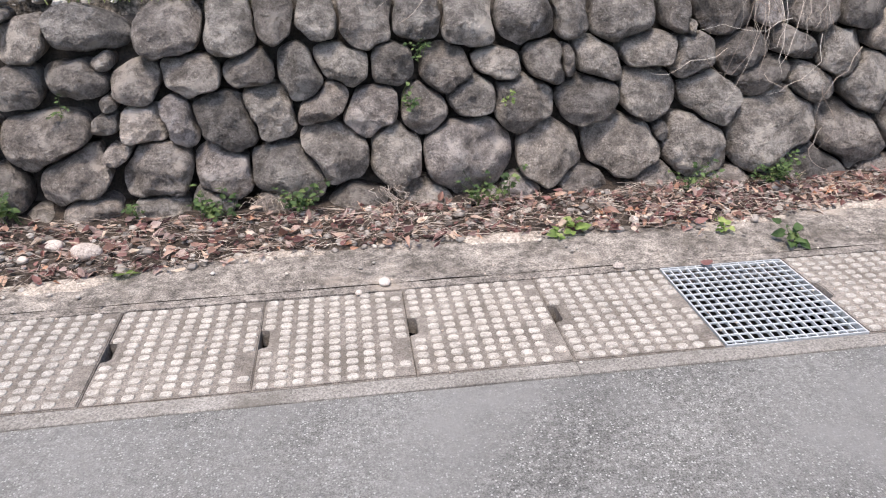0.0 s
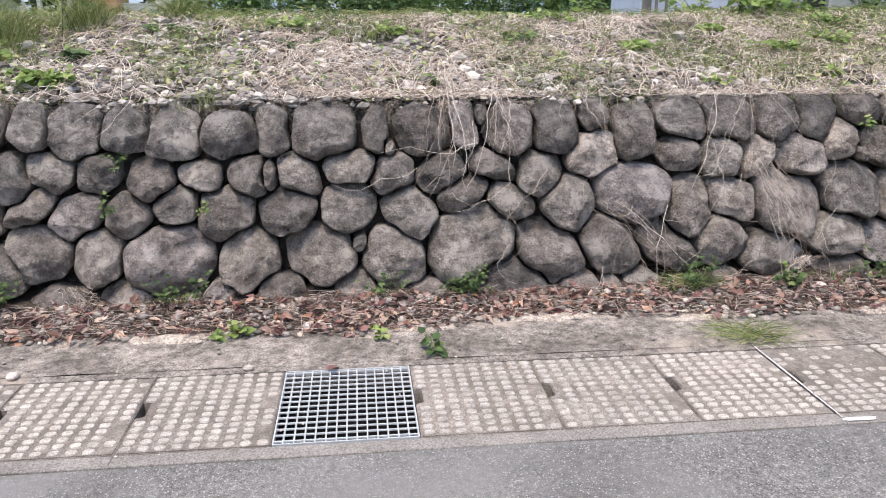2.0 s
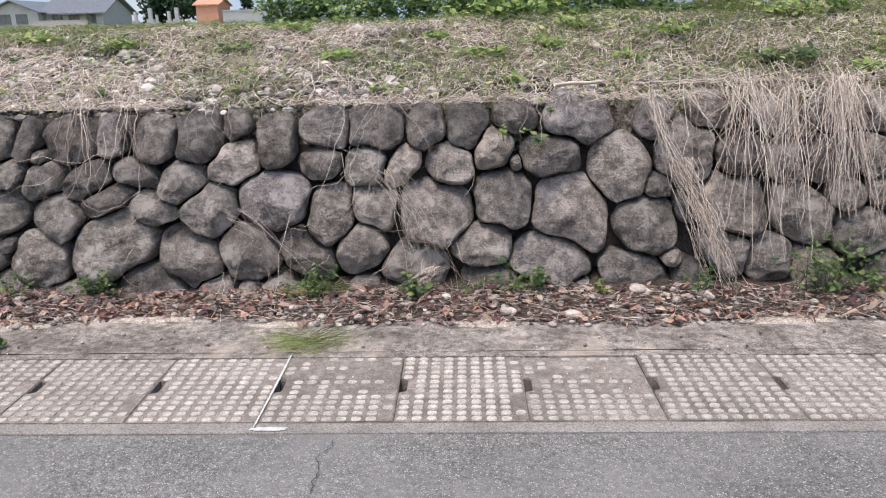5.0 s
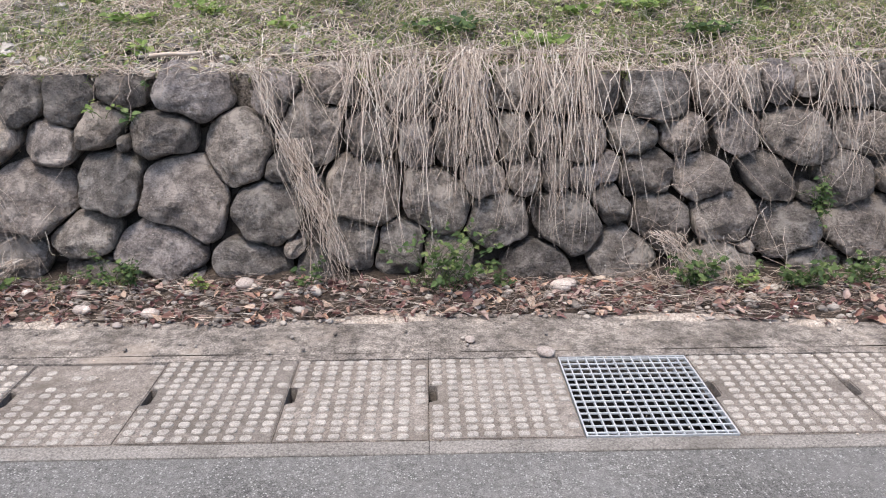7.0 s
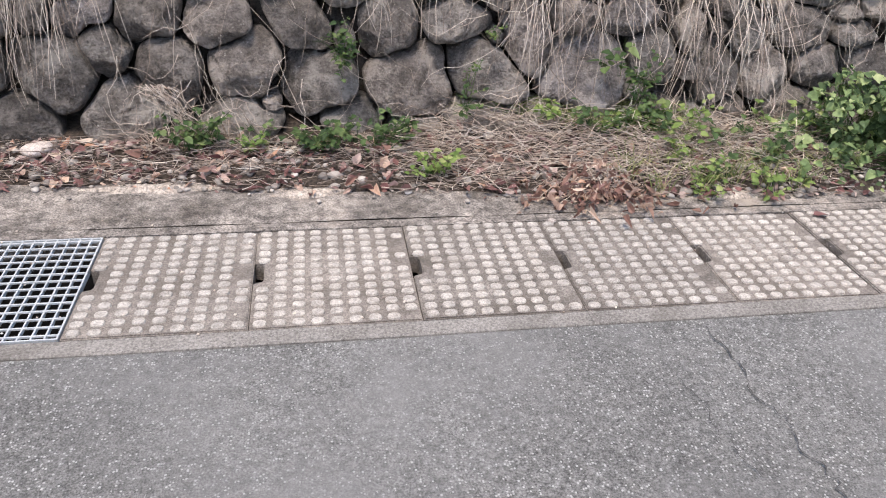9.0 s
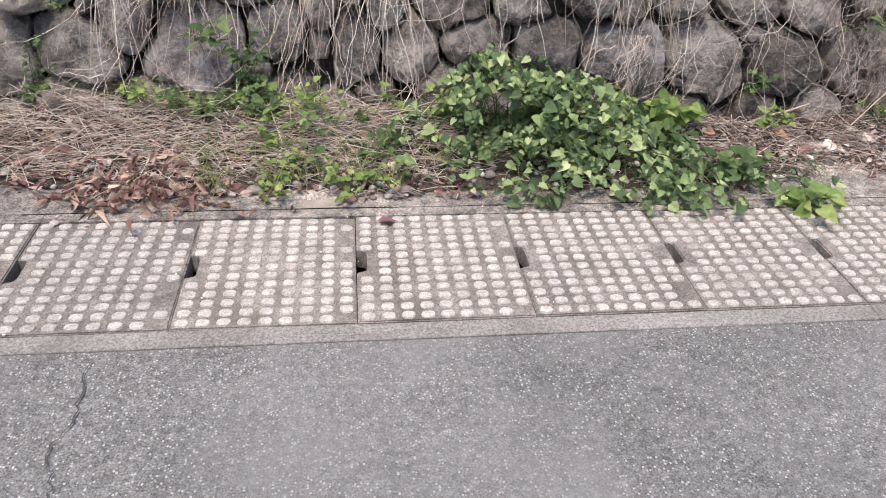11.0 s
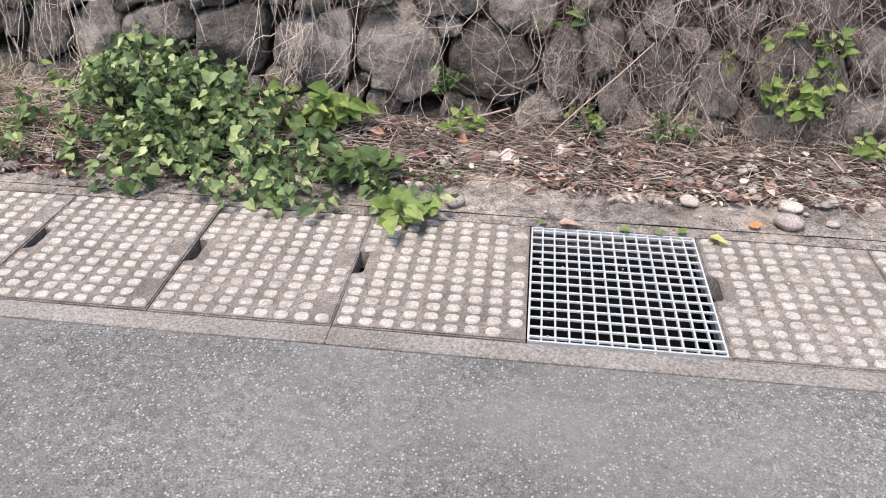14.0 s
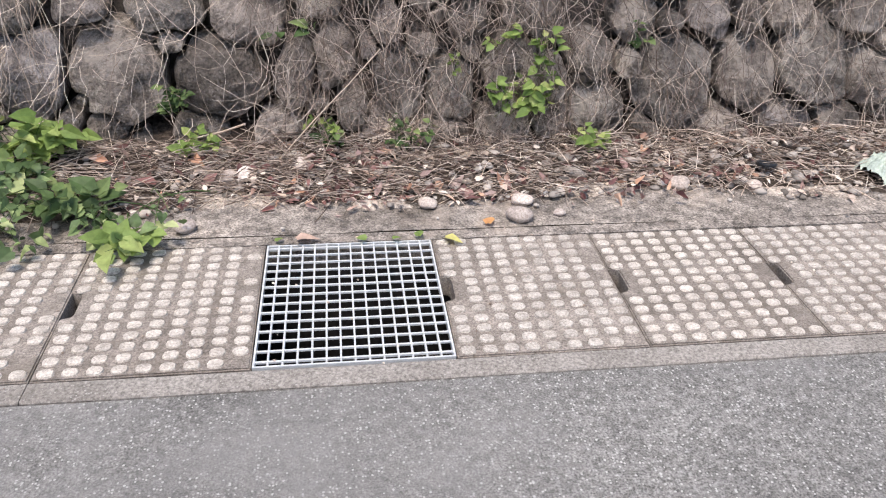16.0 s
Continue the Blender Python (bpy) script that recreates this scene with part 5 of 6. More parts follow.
for i, (x, y, r, high) in enumerate(((0.35, 2.45, 0.24, 0.26), (0.7, 2.7, 0.24, 0.24), (0.05, 2.7, 0.26, 0.28), (1.2, 3.0, 0.2, 0.18), (6.6, 3.1, 0.22, 0.2), (7.6, 3.2, 0.24, 0.24))):
    tuft(x, y, bank_z(x, y), r, 220, GRASS, 940 + i, "tall yellow-green grass tuft on the bank", high)
slanted(5.7, 1.05, 5.85, 0.7, 16, 0.05, 32)
slanted(4.38, 0.68, 4.66, 0.1, 22, 0.09, 33, 0.0012)
slanted(4.62, 0.2, 4.45, 0.05, 25, 0.05, 34, 0.0013)
slanted(1.0, 0.18, 1.06, 0.04, 20, 0.05, 35)
slanted(3.55, 0.5, 3.95, 0.12, 10, 0.09, 36, 0.0012)
slanted(7.6, 0.3, 7.75, 0.05, 40, 0.07, 37)
slanted(9.0, 0.18, 9.2, 0.04, 40, 0.1, 38)
slanted(11.12, 0.42, 11.05, 0.12, 26, 0.05, 39)
tangle(2.6, 3.3, 0.2, 0.9, 12, 51, STRAW,0.0012, (0.2, 0.5))
tangle(3.5, 4.9, 0.1, 0.8, 40, 52, STRAW,0.0012, (0.15, 0.5))
tangle(7.3, 9.6, 0.1, 0.95, 70, 53, STRAW,0.0012, (0.2, 0.6))
tangle(7.5, 7.95, 0.05, 0.32, 90, 54, STRAW, 0.0014, (0.1, 0.3))
tangle(9.0, 11.8, 0.08, 0.8, 130, 55, STRAW,0.0012, (0.15, 0.5))
tangle(11.95, 13.1, 0.1, 0.85, 1000, 56, TWIG, 0.0011, (0.08, 0.32))
tangle(11.3, 14.6, 0.06, 0.85, 480, 57, STRAW, 0.001, (0.1, 0.45))
tangle(13.0, 15.2, 0.06, 0.8, 750, 58, TWIG, 0.0011, (0.08, 0.35))


def straw_pile(x0, x1, n, seed, depth=0.3, high=0.09, material=STRAW):
    rnd = random.Random(seed)
    h = Heap()
    for _ in range(n):
        x, u = rnd.uniform(x0, x1), rnd.random()
        y = wall_y(x, 0.1) - 0.06 - depth * u
        t, ln = rnd.gauss(0.1, 0.7), rnd.uniform(0.08, 0.3)
        z = max(soil_z(x, y), 0.01) + 0.01 + high * (1 - u) * rnd.random()
        d = Vector((math.cos(t), math.sin(t), rnd.gauss(-0.05, 0.15))) * ln
        p = Vector((x, y, z))
        h.strand([p - d * 0.5, p - d * 0.1 + Vector((0, 0, 0.02 * rnd.random())), p + d * 0.5 + Vector((0, 0, -0.01))], 0.0017, 0.0009)
    tagged(h.done("straw_heap", material), "loose heap of dry grass stalks at the wall foot", "dry grass", kind="stuff")


straw_pile(8.6, 10.4, 1100, 61, 0.38, 0.12)
tangle(8.7, 10.4, 0.03, 0.3, 120, 66, STRAW, 0.0016, (0.1, 0.35))
for i in range(16):
    tuft(9.45 + 0.055 * i + 0.03 * math.sin(i * 5.1), 0.86 + 0.12 * math.sin(i * 2.3), 0.02, 0.09, 16, GRASS, 300 + i, "thin green and yellow grass tuft among straw", 0.12)
straw_pile(11.2, 12.9, 520, 62, 0.34, 0.05, TWIG)
straw_pile(11.3, 14.6, 420, 65, 0.34, 0.05)
for x, y, r, n, size, material in ((9.75, 0.98, 0.14, 20, 0.035, LIME), (9.95, 1.05, 0.16, 26, 0.03, GREEN), (10.12, 0.9, 0.14, 22, 0.035, GREEN), (10.22, 1.1, 0.18, 24, 0.035, LIME), (9.85, 0.8, 0.1, 14, 0.03, GREEN), (10.05, 0.74, 0.12, 14, 0.035, LIME)):
    weed(x, y, max(soil_z(x, y), 0.01), r, n, size, material, int(x * 100), "straggling green weed among dry straw at the wall foot", 0.9)
straw_pile(7.3, 8.6, 160, 63, 0.2, 0.06)
straw_pile(9.1, 9.6, 70, 67, 0.55, 0.05)
straw_pile(12.9, 15.0, 480, 64, 0.3, 0.04, TWIG)

# ---- top of the bank ----
def bank_cover():
    rnd = random.Random(41)
    h = Heap()
    for _ in range(11000):
        x = rnd.uniform(-2.2, 9.0)
        if x > 3.4 and rnd.random() < (x - 3.4) / 3.4 + 0.1:
            continue
        y = wall_y(x, 1.0) + 0.05 + abs(rnd.gauss(0, 0.65))
        if y > 3.0:
            continue
        s = 0.006 + 0.026 * rnd.random() ** 1.8 * (1.7 if rnd.random() < 0.12 else 1)
        zz = bank_z(x, y) if y > 1.76 else 0.94 + 0.05 * rnd.random() + 0.03 * nz(x, 2, 0, 5.0)
        if y < 1.7 and rnd.random() < 0.55 + 0.5 * nz(x, 9, 0, 3.0):
            continue
        h.pebble(Vector((x, y, zz + s * 0.25)), s * rnd.uniform(1, 1.5), s, s * 0.7, rnd)
    tagged(h.done("bank_gravel", PEBBLE, smooth=False), "grey gravel and small stones on the bank", "gravel", kind="stuff")
    h = Heap()
    for _ in range(34000):
        x = rnd.uniform(-3.5, 15.5)
        y = rnd.uniform(1.57, 3.5)
        dense = smooth_at([(-2.5, 0.3), (1.0, 0.5), (2.2, 0.85), (4.5, 0.95), (11, 1.0)], x) * (0.5 + 1.6 * (nz(x, y, 9, 1.7) + 0.2)) * (0.8 if y < 2.2 else 1.0) * smooth_at([(5.3, 1.0), (6.3, 0.85), (9, 0.7)], x)
        if rnd.random() > dense:
            continue
        t, ln = rnd.gauss(0.3, 1.3), rnd.uniform(0.06, 0.34)
        pts = []
        px, py = x, y
        for i in range(6):
            lift = 0.015 + 0.05 * rnd.random() * math.sin(i / 5 * 3.1416)
            pts.append(Vector((px, max(py, 1.53), max(bank_z(px, py), 0.98) + lift)))
            px += math.cos(t) * ln / 5
            py += math.sin(t) * ln / 5
            t += rnd.gauss(0, 0.3)
        h.strand(pts, rnd.uniform(0.0014, 0.0036), 0.0012)
    tagged(h.done("dry_grass", STRAW), "matted dry straw and dead stalks on the bank", "dry grass", kind="stuff")
    h = Heap()
    for _ in range(54000):
        x, y = rnd.uniform(-4, 15.8), rnd.uniform(1.6, 3.7)
        d = (nz(x, y, 3, 1.6) + 0.5 * nz(x, y, 8, 4.0) + smooth_at([(-3, 0.0), (-1, 0.05), (0.5, 0.05), (1.5, -0.16), (4, 0.0), (5.2, 0.18), (6.2, 0.6), (9, 0.75)], x)
             + smooth_at([(1.6, -0.12), (2.4, 0.0), (3.0, 0.25), (3.7, 0.55)], y))
        if rnd.random() * 0.5 > d + 0.24:
            continue
        t = rnd.random() * 6.2832
        ln = rnd.uniform(0.04, 0.14)
        p = Vector((x, y, bank_z(x, y) - 0.005))
        h.strand([p, p + Vector((math.cos(t) * ln * 0.3, math.sin(t) * ln * 0.3, ln * 0.6)), p + Vector((math.cos(t) * ln * 0.9, math.sin(t) * ln * 0.9, ln * 0.7))], 0.0025, 0.0006)
    for _ in range(17500):
        x, y = rnd.uniform(-4, 15.8), rnd.uniform(1.62, 3.6)
        d = nz(x, y, 13, 1.8) + 0.6 * nz(x, y, 2, 5.0) + smooth_at([(-3, 0.1), (0.4, 0.12), (1.2, -0.12), (4, 0.04), (5.6, 0.22), (7, 0.4), (13, 0.4)], x)
        if rnd.random() * 0.4 > d + 0.08:
            continue
        t = rnd.random() * 6.2832
        h.leaf(Vector((x, y, bank_z(x, y) + 0.02 + 0.05 * rnd.random())), Vector((math.cos(t), math.sin(t) - 0.4, rnd.gauss(0.1, 0.3))),
               Vector((rnd.gauss(0, 0.4), -0.4 + rnd.gauss(0, 0.3), 1)), rnd.uniform(0.014, 0.042), rnd.uniform(0.45, 0.85), 0.2, 0.1)
    tagged(h.done("bank_grass", GRASS, smooth=False), "patchy green and yellow grass and weeds on the bank", "grass", kind="stuff")
    h = Heap()
    for _ in range(9000):
        x, y = rnd.uniform(-8, 20.0), 3.3 + 9.5 * rnd.random() ** 1.7
        t, ln = rnd.random() * 6.2832, rnd.uniform(0.03, 0.07) * smooth_at([(3.3, 1), (6, 1.2), (12, 2.2)], y)
        p = Vector((x, y, bank_z(x, y) - 0.01))
        h.strand([p, p + Vector((math.cos(t) * ln * 0.2, math.sin(t) * ln * 0.2, ln * 0.6)), p + Vector((math.cos(t) * ln * 0.6, math.sin(t) * ln * 0.6, ln))], 0.005, 0.001)
    tagged(h.done("field_grass", GRASS), "tall green and yellowing grass on the field edge", "grass", kind="stuff")


bank_cover()


# ---- field and distance ----
def crop_plant_parts(seed):
    rnd = random.Random(seed)
    root = new("crop_plant")
    st, lf = Heap(), Heap()
    for _ in range(7):
        a = rnd.random() * 6.2832
        tip = Vector((math.cos(a) * 0.22, math.sin(a) * 0.22, rnd.uniform(0.4, 0.72)))
        path = stem_path(Vector((0, 0, -0.03)), tip, 0.04, rnd)
        st.strand(path, 0.008, 0.003)
        for _ in range(34):
            i = rnd.randrange(0, 5)
            t = rnd.random() * 6.2832
            d = Vector((math.cos(t), math.sin(t), rnd.gauss(0, 0.35)))
            lf.leaf(path[i] + d * rnd.uniform(0.02, 0.14) + Vector((0, 0, rnd.gauss(-0.05, 0.08))), d, Vector((rnd.gauss(0, 0.4), rnd.gauss(-0.4, 0.4), 1)), rnd.uniform(0.05, 0.1), 0.8, 0.2, 0.2)
    tagged(st.done("stem", GREEN, root), kind="stuff")
    tagged(lf.done("foliage", CROP, root, smooth=False), kind="stuff")
    return tagged(root, "tall leafy green plant in a field row", "crop plant", "field crop row")


def build_crop():
    kinds = [crop_plant_parts(i) for i in (1, 2, 3)]
    rnd = random.Random(9)
    first_use = set()
    for row in range(3):
        for i in range(22):
            x, y = -6.0 + 1.1 * i + rnd.gauss(0, 0.12), 42.0 + 1.1 * row + rnd.gauss(0, 0.12)
            k = rnd.randrange(3)
            m = pose(x, y, bank_z(x, y), 0, 0, rnd.random() * 360)
            s = rnd.uniform(2.6, 3.5)
            if k not in first_use:
                first_use.add(k)
                kinds[k].matrix_basis = m
                kinds[k].scale = (s, s, s)
            else:
                c = copy_thing(kinds[k], m)
                c.scale = (s, s, s)


build_crop()


def tree(x, y, height, crown_r, seed, crown_low=0.15, leaf=0.22, count=5200, material=None, label="dark evergreen tree with dense crown"):
    rnd = random.Random(seed)
    root = new("tree")
    root.location = (x, y, bank_z(x, y) - 0.05)
    tr = Heap()
    tr.strand([Vector((0.1 * math.sin(k), 0.08 * math.cos(k * 1.3), height * 0.85 * k / 6)) for k in range(7)], 0.03 * height, 0.05)
    clumps = []
    for i in range(34):
        f = rnd.random()
        z = height * (crown_low + (1 - crown_low) * f)
        rr = crown_r * math.sin(min(1, 0.25 + 0.75 * (1 - f)) * 1.5708) * rnd.uniform(0.45, 0.95)
        a = rnd.random() * 6.2832
        c = Vector((math.cos(a) * rr, math.sin(a) * rr, z))
        clumps.append((c, crown_r * rnd.uniform(0.25, 0.45)))
        tr.strand([Vector((0, 0, z * 0.75)), c * 0.5 + Vector((0, 0, z * 0.42)), c], 0.06, 0.02)
    tr.done("trunk", BARK, root)
    lf = Heap()
    for _ in range(count):
        c, r = rnd.choice(clumps)
        d = Vector((rnd.gauss(0, 1), rnd.gauss(0, 1), rnd.gauss(0, 0.8))).normalized() * r * rnd.random() ** 0.4
        lf.leaf(c + d, Vector((rnd.gauss(0, 1), rnd.gauss(0, 1), rnd.gauss(0, 0.6))), d + Vector((0, 0, 0.3)), leaf * rnd.uniform(0.6, 1.3), 0.8, 0.2, 0.2)
    lf.done("crown", material or DARK_CROWN, root, smooth=False)
    return tagged(root, label, "tree")


tree(-37.4, 110, 9.8, 4.7, 3, 0.02, 0.5, 9000)
tree(-22.2, 95, 3.2, 1.1, 4, 0.05, 0.3, 2500)
tree(-18.6, 97, 2.3, 1.7, 14, 0.05, 0.3, 2000)
tree(5.3, 56, 6.5, 2.3, 5, 0.1, 0.3, 5000)
tree(26.5, 34, 9.0, 3.2, 7, 0.08, 0.25, 4500)


def gable(name, x0, x1, y0, y1, zb, eave, ridge, over, material, parent, along_x=True):
    """A roof with two slopes and real thickness."""
    t = 0.14
    if along_x:
        ym = (y0 + y1) / 2
        sec = [(y0 - over, eave - over * 0.35), (ym, ridge), (y1 + over, eave - over * 0.35)]
        ring = [(x, y, z) for x in (x0 - over, x1 + over) for (y, z) in sec]
    else:
        xm = (x0 + x1) / 2
        sec = [(x0 - over, eave - over * 0.35), (xm, ridge), (x1 + over, eave - over * 0.35)]
        ring = [(x, y, z) for y in (y0 - over, y1 + over) for (x, z) in sec]
    v = [(a, b, c + t) for a, b, c in ring] + ring
    f = [(0, 1, 4, 3), (1, 2, 5, 4), (7, 6, 9, 10), (8, 7, 10, 11), (0, 3, 9, 6), (2, 8, 11, 5), (0, 6, 7, 1), (1, 7, 8, 2), (3, 4, 10, 9), (4, 5, 11, 10)]
    return solid(name, v, f, material, parent, smooth=False)


def walls(parent, x0, x1, y0, y1, z0, z1, ridge, material, gable_x=False):
    v = [(x0, y0, z0), (x1, y0, z0), (x1, y1, z0), (x0, y1, z0), (x0, y0, z1), (x1, y0, z1), (x1, y1, z1), (x0, y1, z1)]
    f = [(0, 1, 5, 4), (1, 2, 6, 5), (2, 3, 7, 6), (3, 0, 4, 7)]
    if gable_x:
        v += [((x0 + x1) / 2, y0, ridge), ((x0 + x1) / 2, y1, ridge)]
        f += [(4, 5, 8), (6, 7, 9)]
    else:
        v += [(x0, (y0 + y1) / 2, ridge), (x1, (y0 + y1) / 2, ridge)]
        f += [(7, 4, 8), (5, 6, 9)]
    return solid("wall", v, f, material, parent, smooth=False)


def window(parent, x, y, z, w, hgt):
    fr = bmesh.new()
    for a, b, c, d in ((x - w / 2, x + w / 2, z, z + 0.09), (x - w / 2, x + w / 2, z + hgt - 0.09, z + hgt), (x - w / 2, x - w / 2 + 0.09, z + 0.09, z + hgt - 0.09),
                       (x + w / 2 - 0.09, x + w / 2, z + 0.09, z + hgt - 0.09), (x - 0.04, x + 0.04, z + 0.09, z + hgt - 0.09)):
        box(fr, a, b, y - 0.1, y + 0.02, c, d)
    o = part("window", fr, DARK_WOOD, parent, "dark framed window")
    boxed("pane", (x - w / 2 + 0.09, x + w / 2 - 0.09, y - 0.05, y - 0.02, z + 0.09, z + hgt - 0.09), GLASS, o)


def build_house():
    h = new("house")
    zb = 1.9
    walls(h, -53.5, -47.3, 92, 100, zb, zb + 2.3, zb + 3.55, PLASTER, True)
    gable("roof", -53.5, -47.3, 92, 100, zb, zb + 2.3, zb + 3.6, 0.6, TILE_ROOF, h, False)
    walls(h, -47.2, -40.0, 93.5, 102, zb, zb + 2.2, zb + 4.0, PLASTER)
    gable("roof", -47.2, -40.0, 93.5, 102, zb, zb + 2.2, zb + 4.1, 0.7, TILE_ROOF, h)
    for x, w in ((-51.5, 1.4), (-49.4, 1.4)):
        window(h, x, 91.98, zb + 0.85, w, 1.2)
    for x, w in ((-45.7, 1.2), (-43.6, 1.3), (-41.5, 1.3)):
        window(h, x, 93.48, zb + 0.8, w, 1.2)
    boxed("porch", (-45.0, -41.4, 92.2, 93.4, zb + 1.9, zb + 2.05), TILE_ROOF, h)
    for x in (-44.8, -41.6):
        boxed("porch_post", (x - 0.07, x + 0.07, 92.3, 92.44, zb, zb + 1.9), DARK_WOOD, h)
    tagged(h, "single-storey grey house with dark tiled gable roofs", "house")


build_house()


def build_shed():
    h = new("shed")
    zb = 1.65
    walls(h, 13.3, 17.0, 27, 30.5, zb, zb + 1.75, zb + 2.5, PALE)
    gable("roof", 13.3, 17.0, 27, 30.5, zb, zb + 1.75, zb + 2.5, 0.3, DARK_WOOD, h)
    for x in (13.25, 13.75, 14.15):
        boxed("post", (x, x + 0.09, 26.6, 26.69, zb - 0.1, zb + 1.7), DARK_WOOD, h)
    for i in range(7):
        boxed("rib", (13.8 + 0.45 * i, 13.83 + 0.45 * i, 26.97, 26.998, zb, zb + 1.65), PALE, h)
    boxed("blue_panel", (14.75, 16.75, 26.92, 26.965, zb + 1.3, zb + 1.72), BLUE, h, 0.01, "bright blue sheet along the eave")
    boxed("door", (13.45, 13.72, 26.94, 26.965, zb, zb + 1.15), DARK_WOOD, h, 0.01, "dark wooden door")
    boxed("end_panel", (17.05, 17.75, 27.1, 27.2, zb, zb + 1.7), WHITE_PAINT, h, 0.01, "white panel beside the shed")
    tagged(h, "pale lavender sheet-metal shed with a blue panel", "shed")
    b = new("barn")
    zb = 1.62
    walls(b, 17.9, 22.3, 24, 27.5, zb, zb + 1.3, zb + 1.9, PLASTER)
    gable("roof", 17.9, 22.3, 24, 27.5, zb, zb + 1.3, zb + 1.9, 0.4, DARK_WOOD, b)
    # flat black sheet on the wall paints the shade of an open bay
    boxed("opening", (17.95, 18.95, 23.96, 23.99, zb, zb + 1.15), CAP_AND_BAY_BLACK, b, 0.0, "black panel standing in for the shade of an open bay")
    for x in (17.9, 18.98, 20.1, 22.2):
        boxed("post", (x - 0.05, x + 0.05, 23.7, 23.8, zb - 0.1, zb + 1.2), PLASTER, b)
    tagged(b, "old grey barn with an open bay painted as a black panel", "barn")
    s = new("storehouse")
    zb = 2.3
    walls(s, -27.7, -25.0, 92, 97, zb, zb + 2.3, zb + 3.0, SALMON)
    gable("roof", -27.7, -25.0, 92, 97, zb, zb + 2.3, zb + 3.0, 0.3, SALMON, s)
    tagged(s, "small salmon-coloured storehouse far across the field", "building")
    w = boxed("garden_wall", (-22.0, -14.6, 84, 84.3, 2.0, 3.6), PLASTER)
    boxed("coping", (-22.05, -14.55, 83.93, 84.37, 3.6, 3.72), PLASTER, w)
    tagged(w, "long grey block wall beyond the field", "garden wall")


build_shed()


def gravestone(x, y, s):
    z = bank_z(x, y) - 0.03
    root = new("gravestone")
    root.location = (x, y, z)
    boxed("base", (-0.45 * s, 0.45 * s, -0.35 * s, 0.35 * s, 0, 0.35 * s), PLASTER, root, 0.02)
    boxed("plinth", (-0.32 * s, 0.32 * s, -0.25 * s, 0.25 * s, 0.35 * s, 0.65 * s), PLASTER, root, 0.02)
    boxed("shaft", (-0.17 * s, 0.17 * s, -0.15 * s, 0.15 * s, 0.65 * s, 1.6 * s), PLASTER, root, 0.02)
    tagged(root, "grey granite gravestone with stepped base", "gravestone", "gravestones by the tree")


for i, (x, y) in enumerate(((-36.5, 95), (-35.0, 96), (-33.8, 95), (-32.6, 96), (-31.2, 95))):
    gravestone(x, y, 1.15 + 0.3 * math.sin(i * 2.1))
fence = boxed("garden_fence", (-45.9, -39.4, 88.0, 88.15, 2.0, 3.0), PINK)
boxed("coping", (-45.95, -39.35, 87.95, 88.2, 3.0, 3.07), PLASTER, fence)
tagged(fence, "low pinkish block fence in front of the house", "fence")

# ---- small things lying about ----
for x, y, s, material, turn, label in ((12.54, 0.545, 0.06, YELLOW_LEAF, -30, "yellow fallen leaf on a gutter cover"), (12.09, 0.565, 0.07, TAN_LEAF, 5, "brown dead leaf on the drain grate"),
                                       (12.69, 0.62, 0.05, ORANGE_LEAF, 70, "orange-brown curled fallen leaf"), (12.03, 0.56, 0.03, LIME, 50, "small green leaf at the edge of the drain grate"), (12.3, 0.555, 0.035, LIME, 160, "small green leaf at the edge of the drain grate"), (12.38, 0.55, 0.03, LIME, 20, "small green leaf at the edge of the drain grate"), (12.46, 0.56, 0.04, LIME, 75, "small green leaf at the edge of the drain grate"), (2.18, 0.53, 0.06, LITTER, 60, "dark red dead leaf on the drain grate"),
                                       (10.08, 0.5, 0.06, LITTER, 10, "brown fallen leaf on a gutter cover"), (10.0, 0.64, 0.05, LITTER, 150, "pale brown fallen leaf on the apron"),
                                       (-0.1, 0.83, 0.1, LIME, 15, "yellow fallen leaf among litter")):
    loose_leaf(x, y, s, material, turn, label)


def build_cap():
    """A round black lid with a raised rim and a glassy middle."""
    rings = ((0.036, 0.0), (0.038, 0.008), (0.035, 0.013), (0.030, 0.013), (0.027, 0.008), (0.012, 0.010))
    v, f, n = [], [], 28
    for r, z in rings:
        v += [(r * math.cos(6.2832 * i / n), r * math.sin(6.2832 * i / n), z) for i in range(n)]
    for k in range(len(rings) - 1):
        f += [(k * n + i, k * n + (i + 1) % n, k * n + n + (i + 1) % n, k * n + n + i) for i in range(n)]
    f.append(tuple((len(rings) - 1) * n + i for i in range(n)))
    o = solid("plastic_disc", v, f, CAP_AND_BAY_BLACK)
    o.matrix_basis = pose(13.76, 0.88, max(soil_z(13.76, 0.88), 0.01) + 0.034, -14, 4, 0)
    tagged(o, "round black plastic disc lying on litter", "disc")


build_cap()


def build_bag():
    """Crumpled plastic sheet."""
    n = 26
    v, f = [], []
    for i in range(n):
        for j in range(n):
            u, w = i / (n - 1) * 2 - 1, j / (n - 1) * 2 - 1
            r = max(0, 1 - (u * u + w * w) / 1.7)
            q = Vector((u * 3, w * 3, 2))
            v.append((u * 0.09, w * 0.07, 0.05 * r + 0.05 * abs(noise.noise(q * 1.3)) * r ** 0.4 + 0.015 * noise.noise(q * 3.7)))
    for i in range(n - 1):
        for j in range(n - 1):
            f.append((i * n + j, i * n + n + j, i * n + n + j + 1, i * n + j + 1))
    o = solid("plastic_bag", v, f, BAG)
    o.matrix_basis = pose(14.22, 0.86, max(soil_z(14.22, 0.86), 0.01) + 0.012, 0, 0, 25)
    tagged(o, "crumpled pale green plastic bag among litter", "plastic bag")


build_bag()


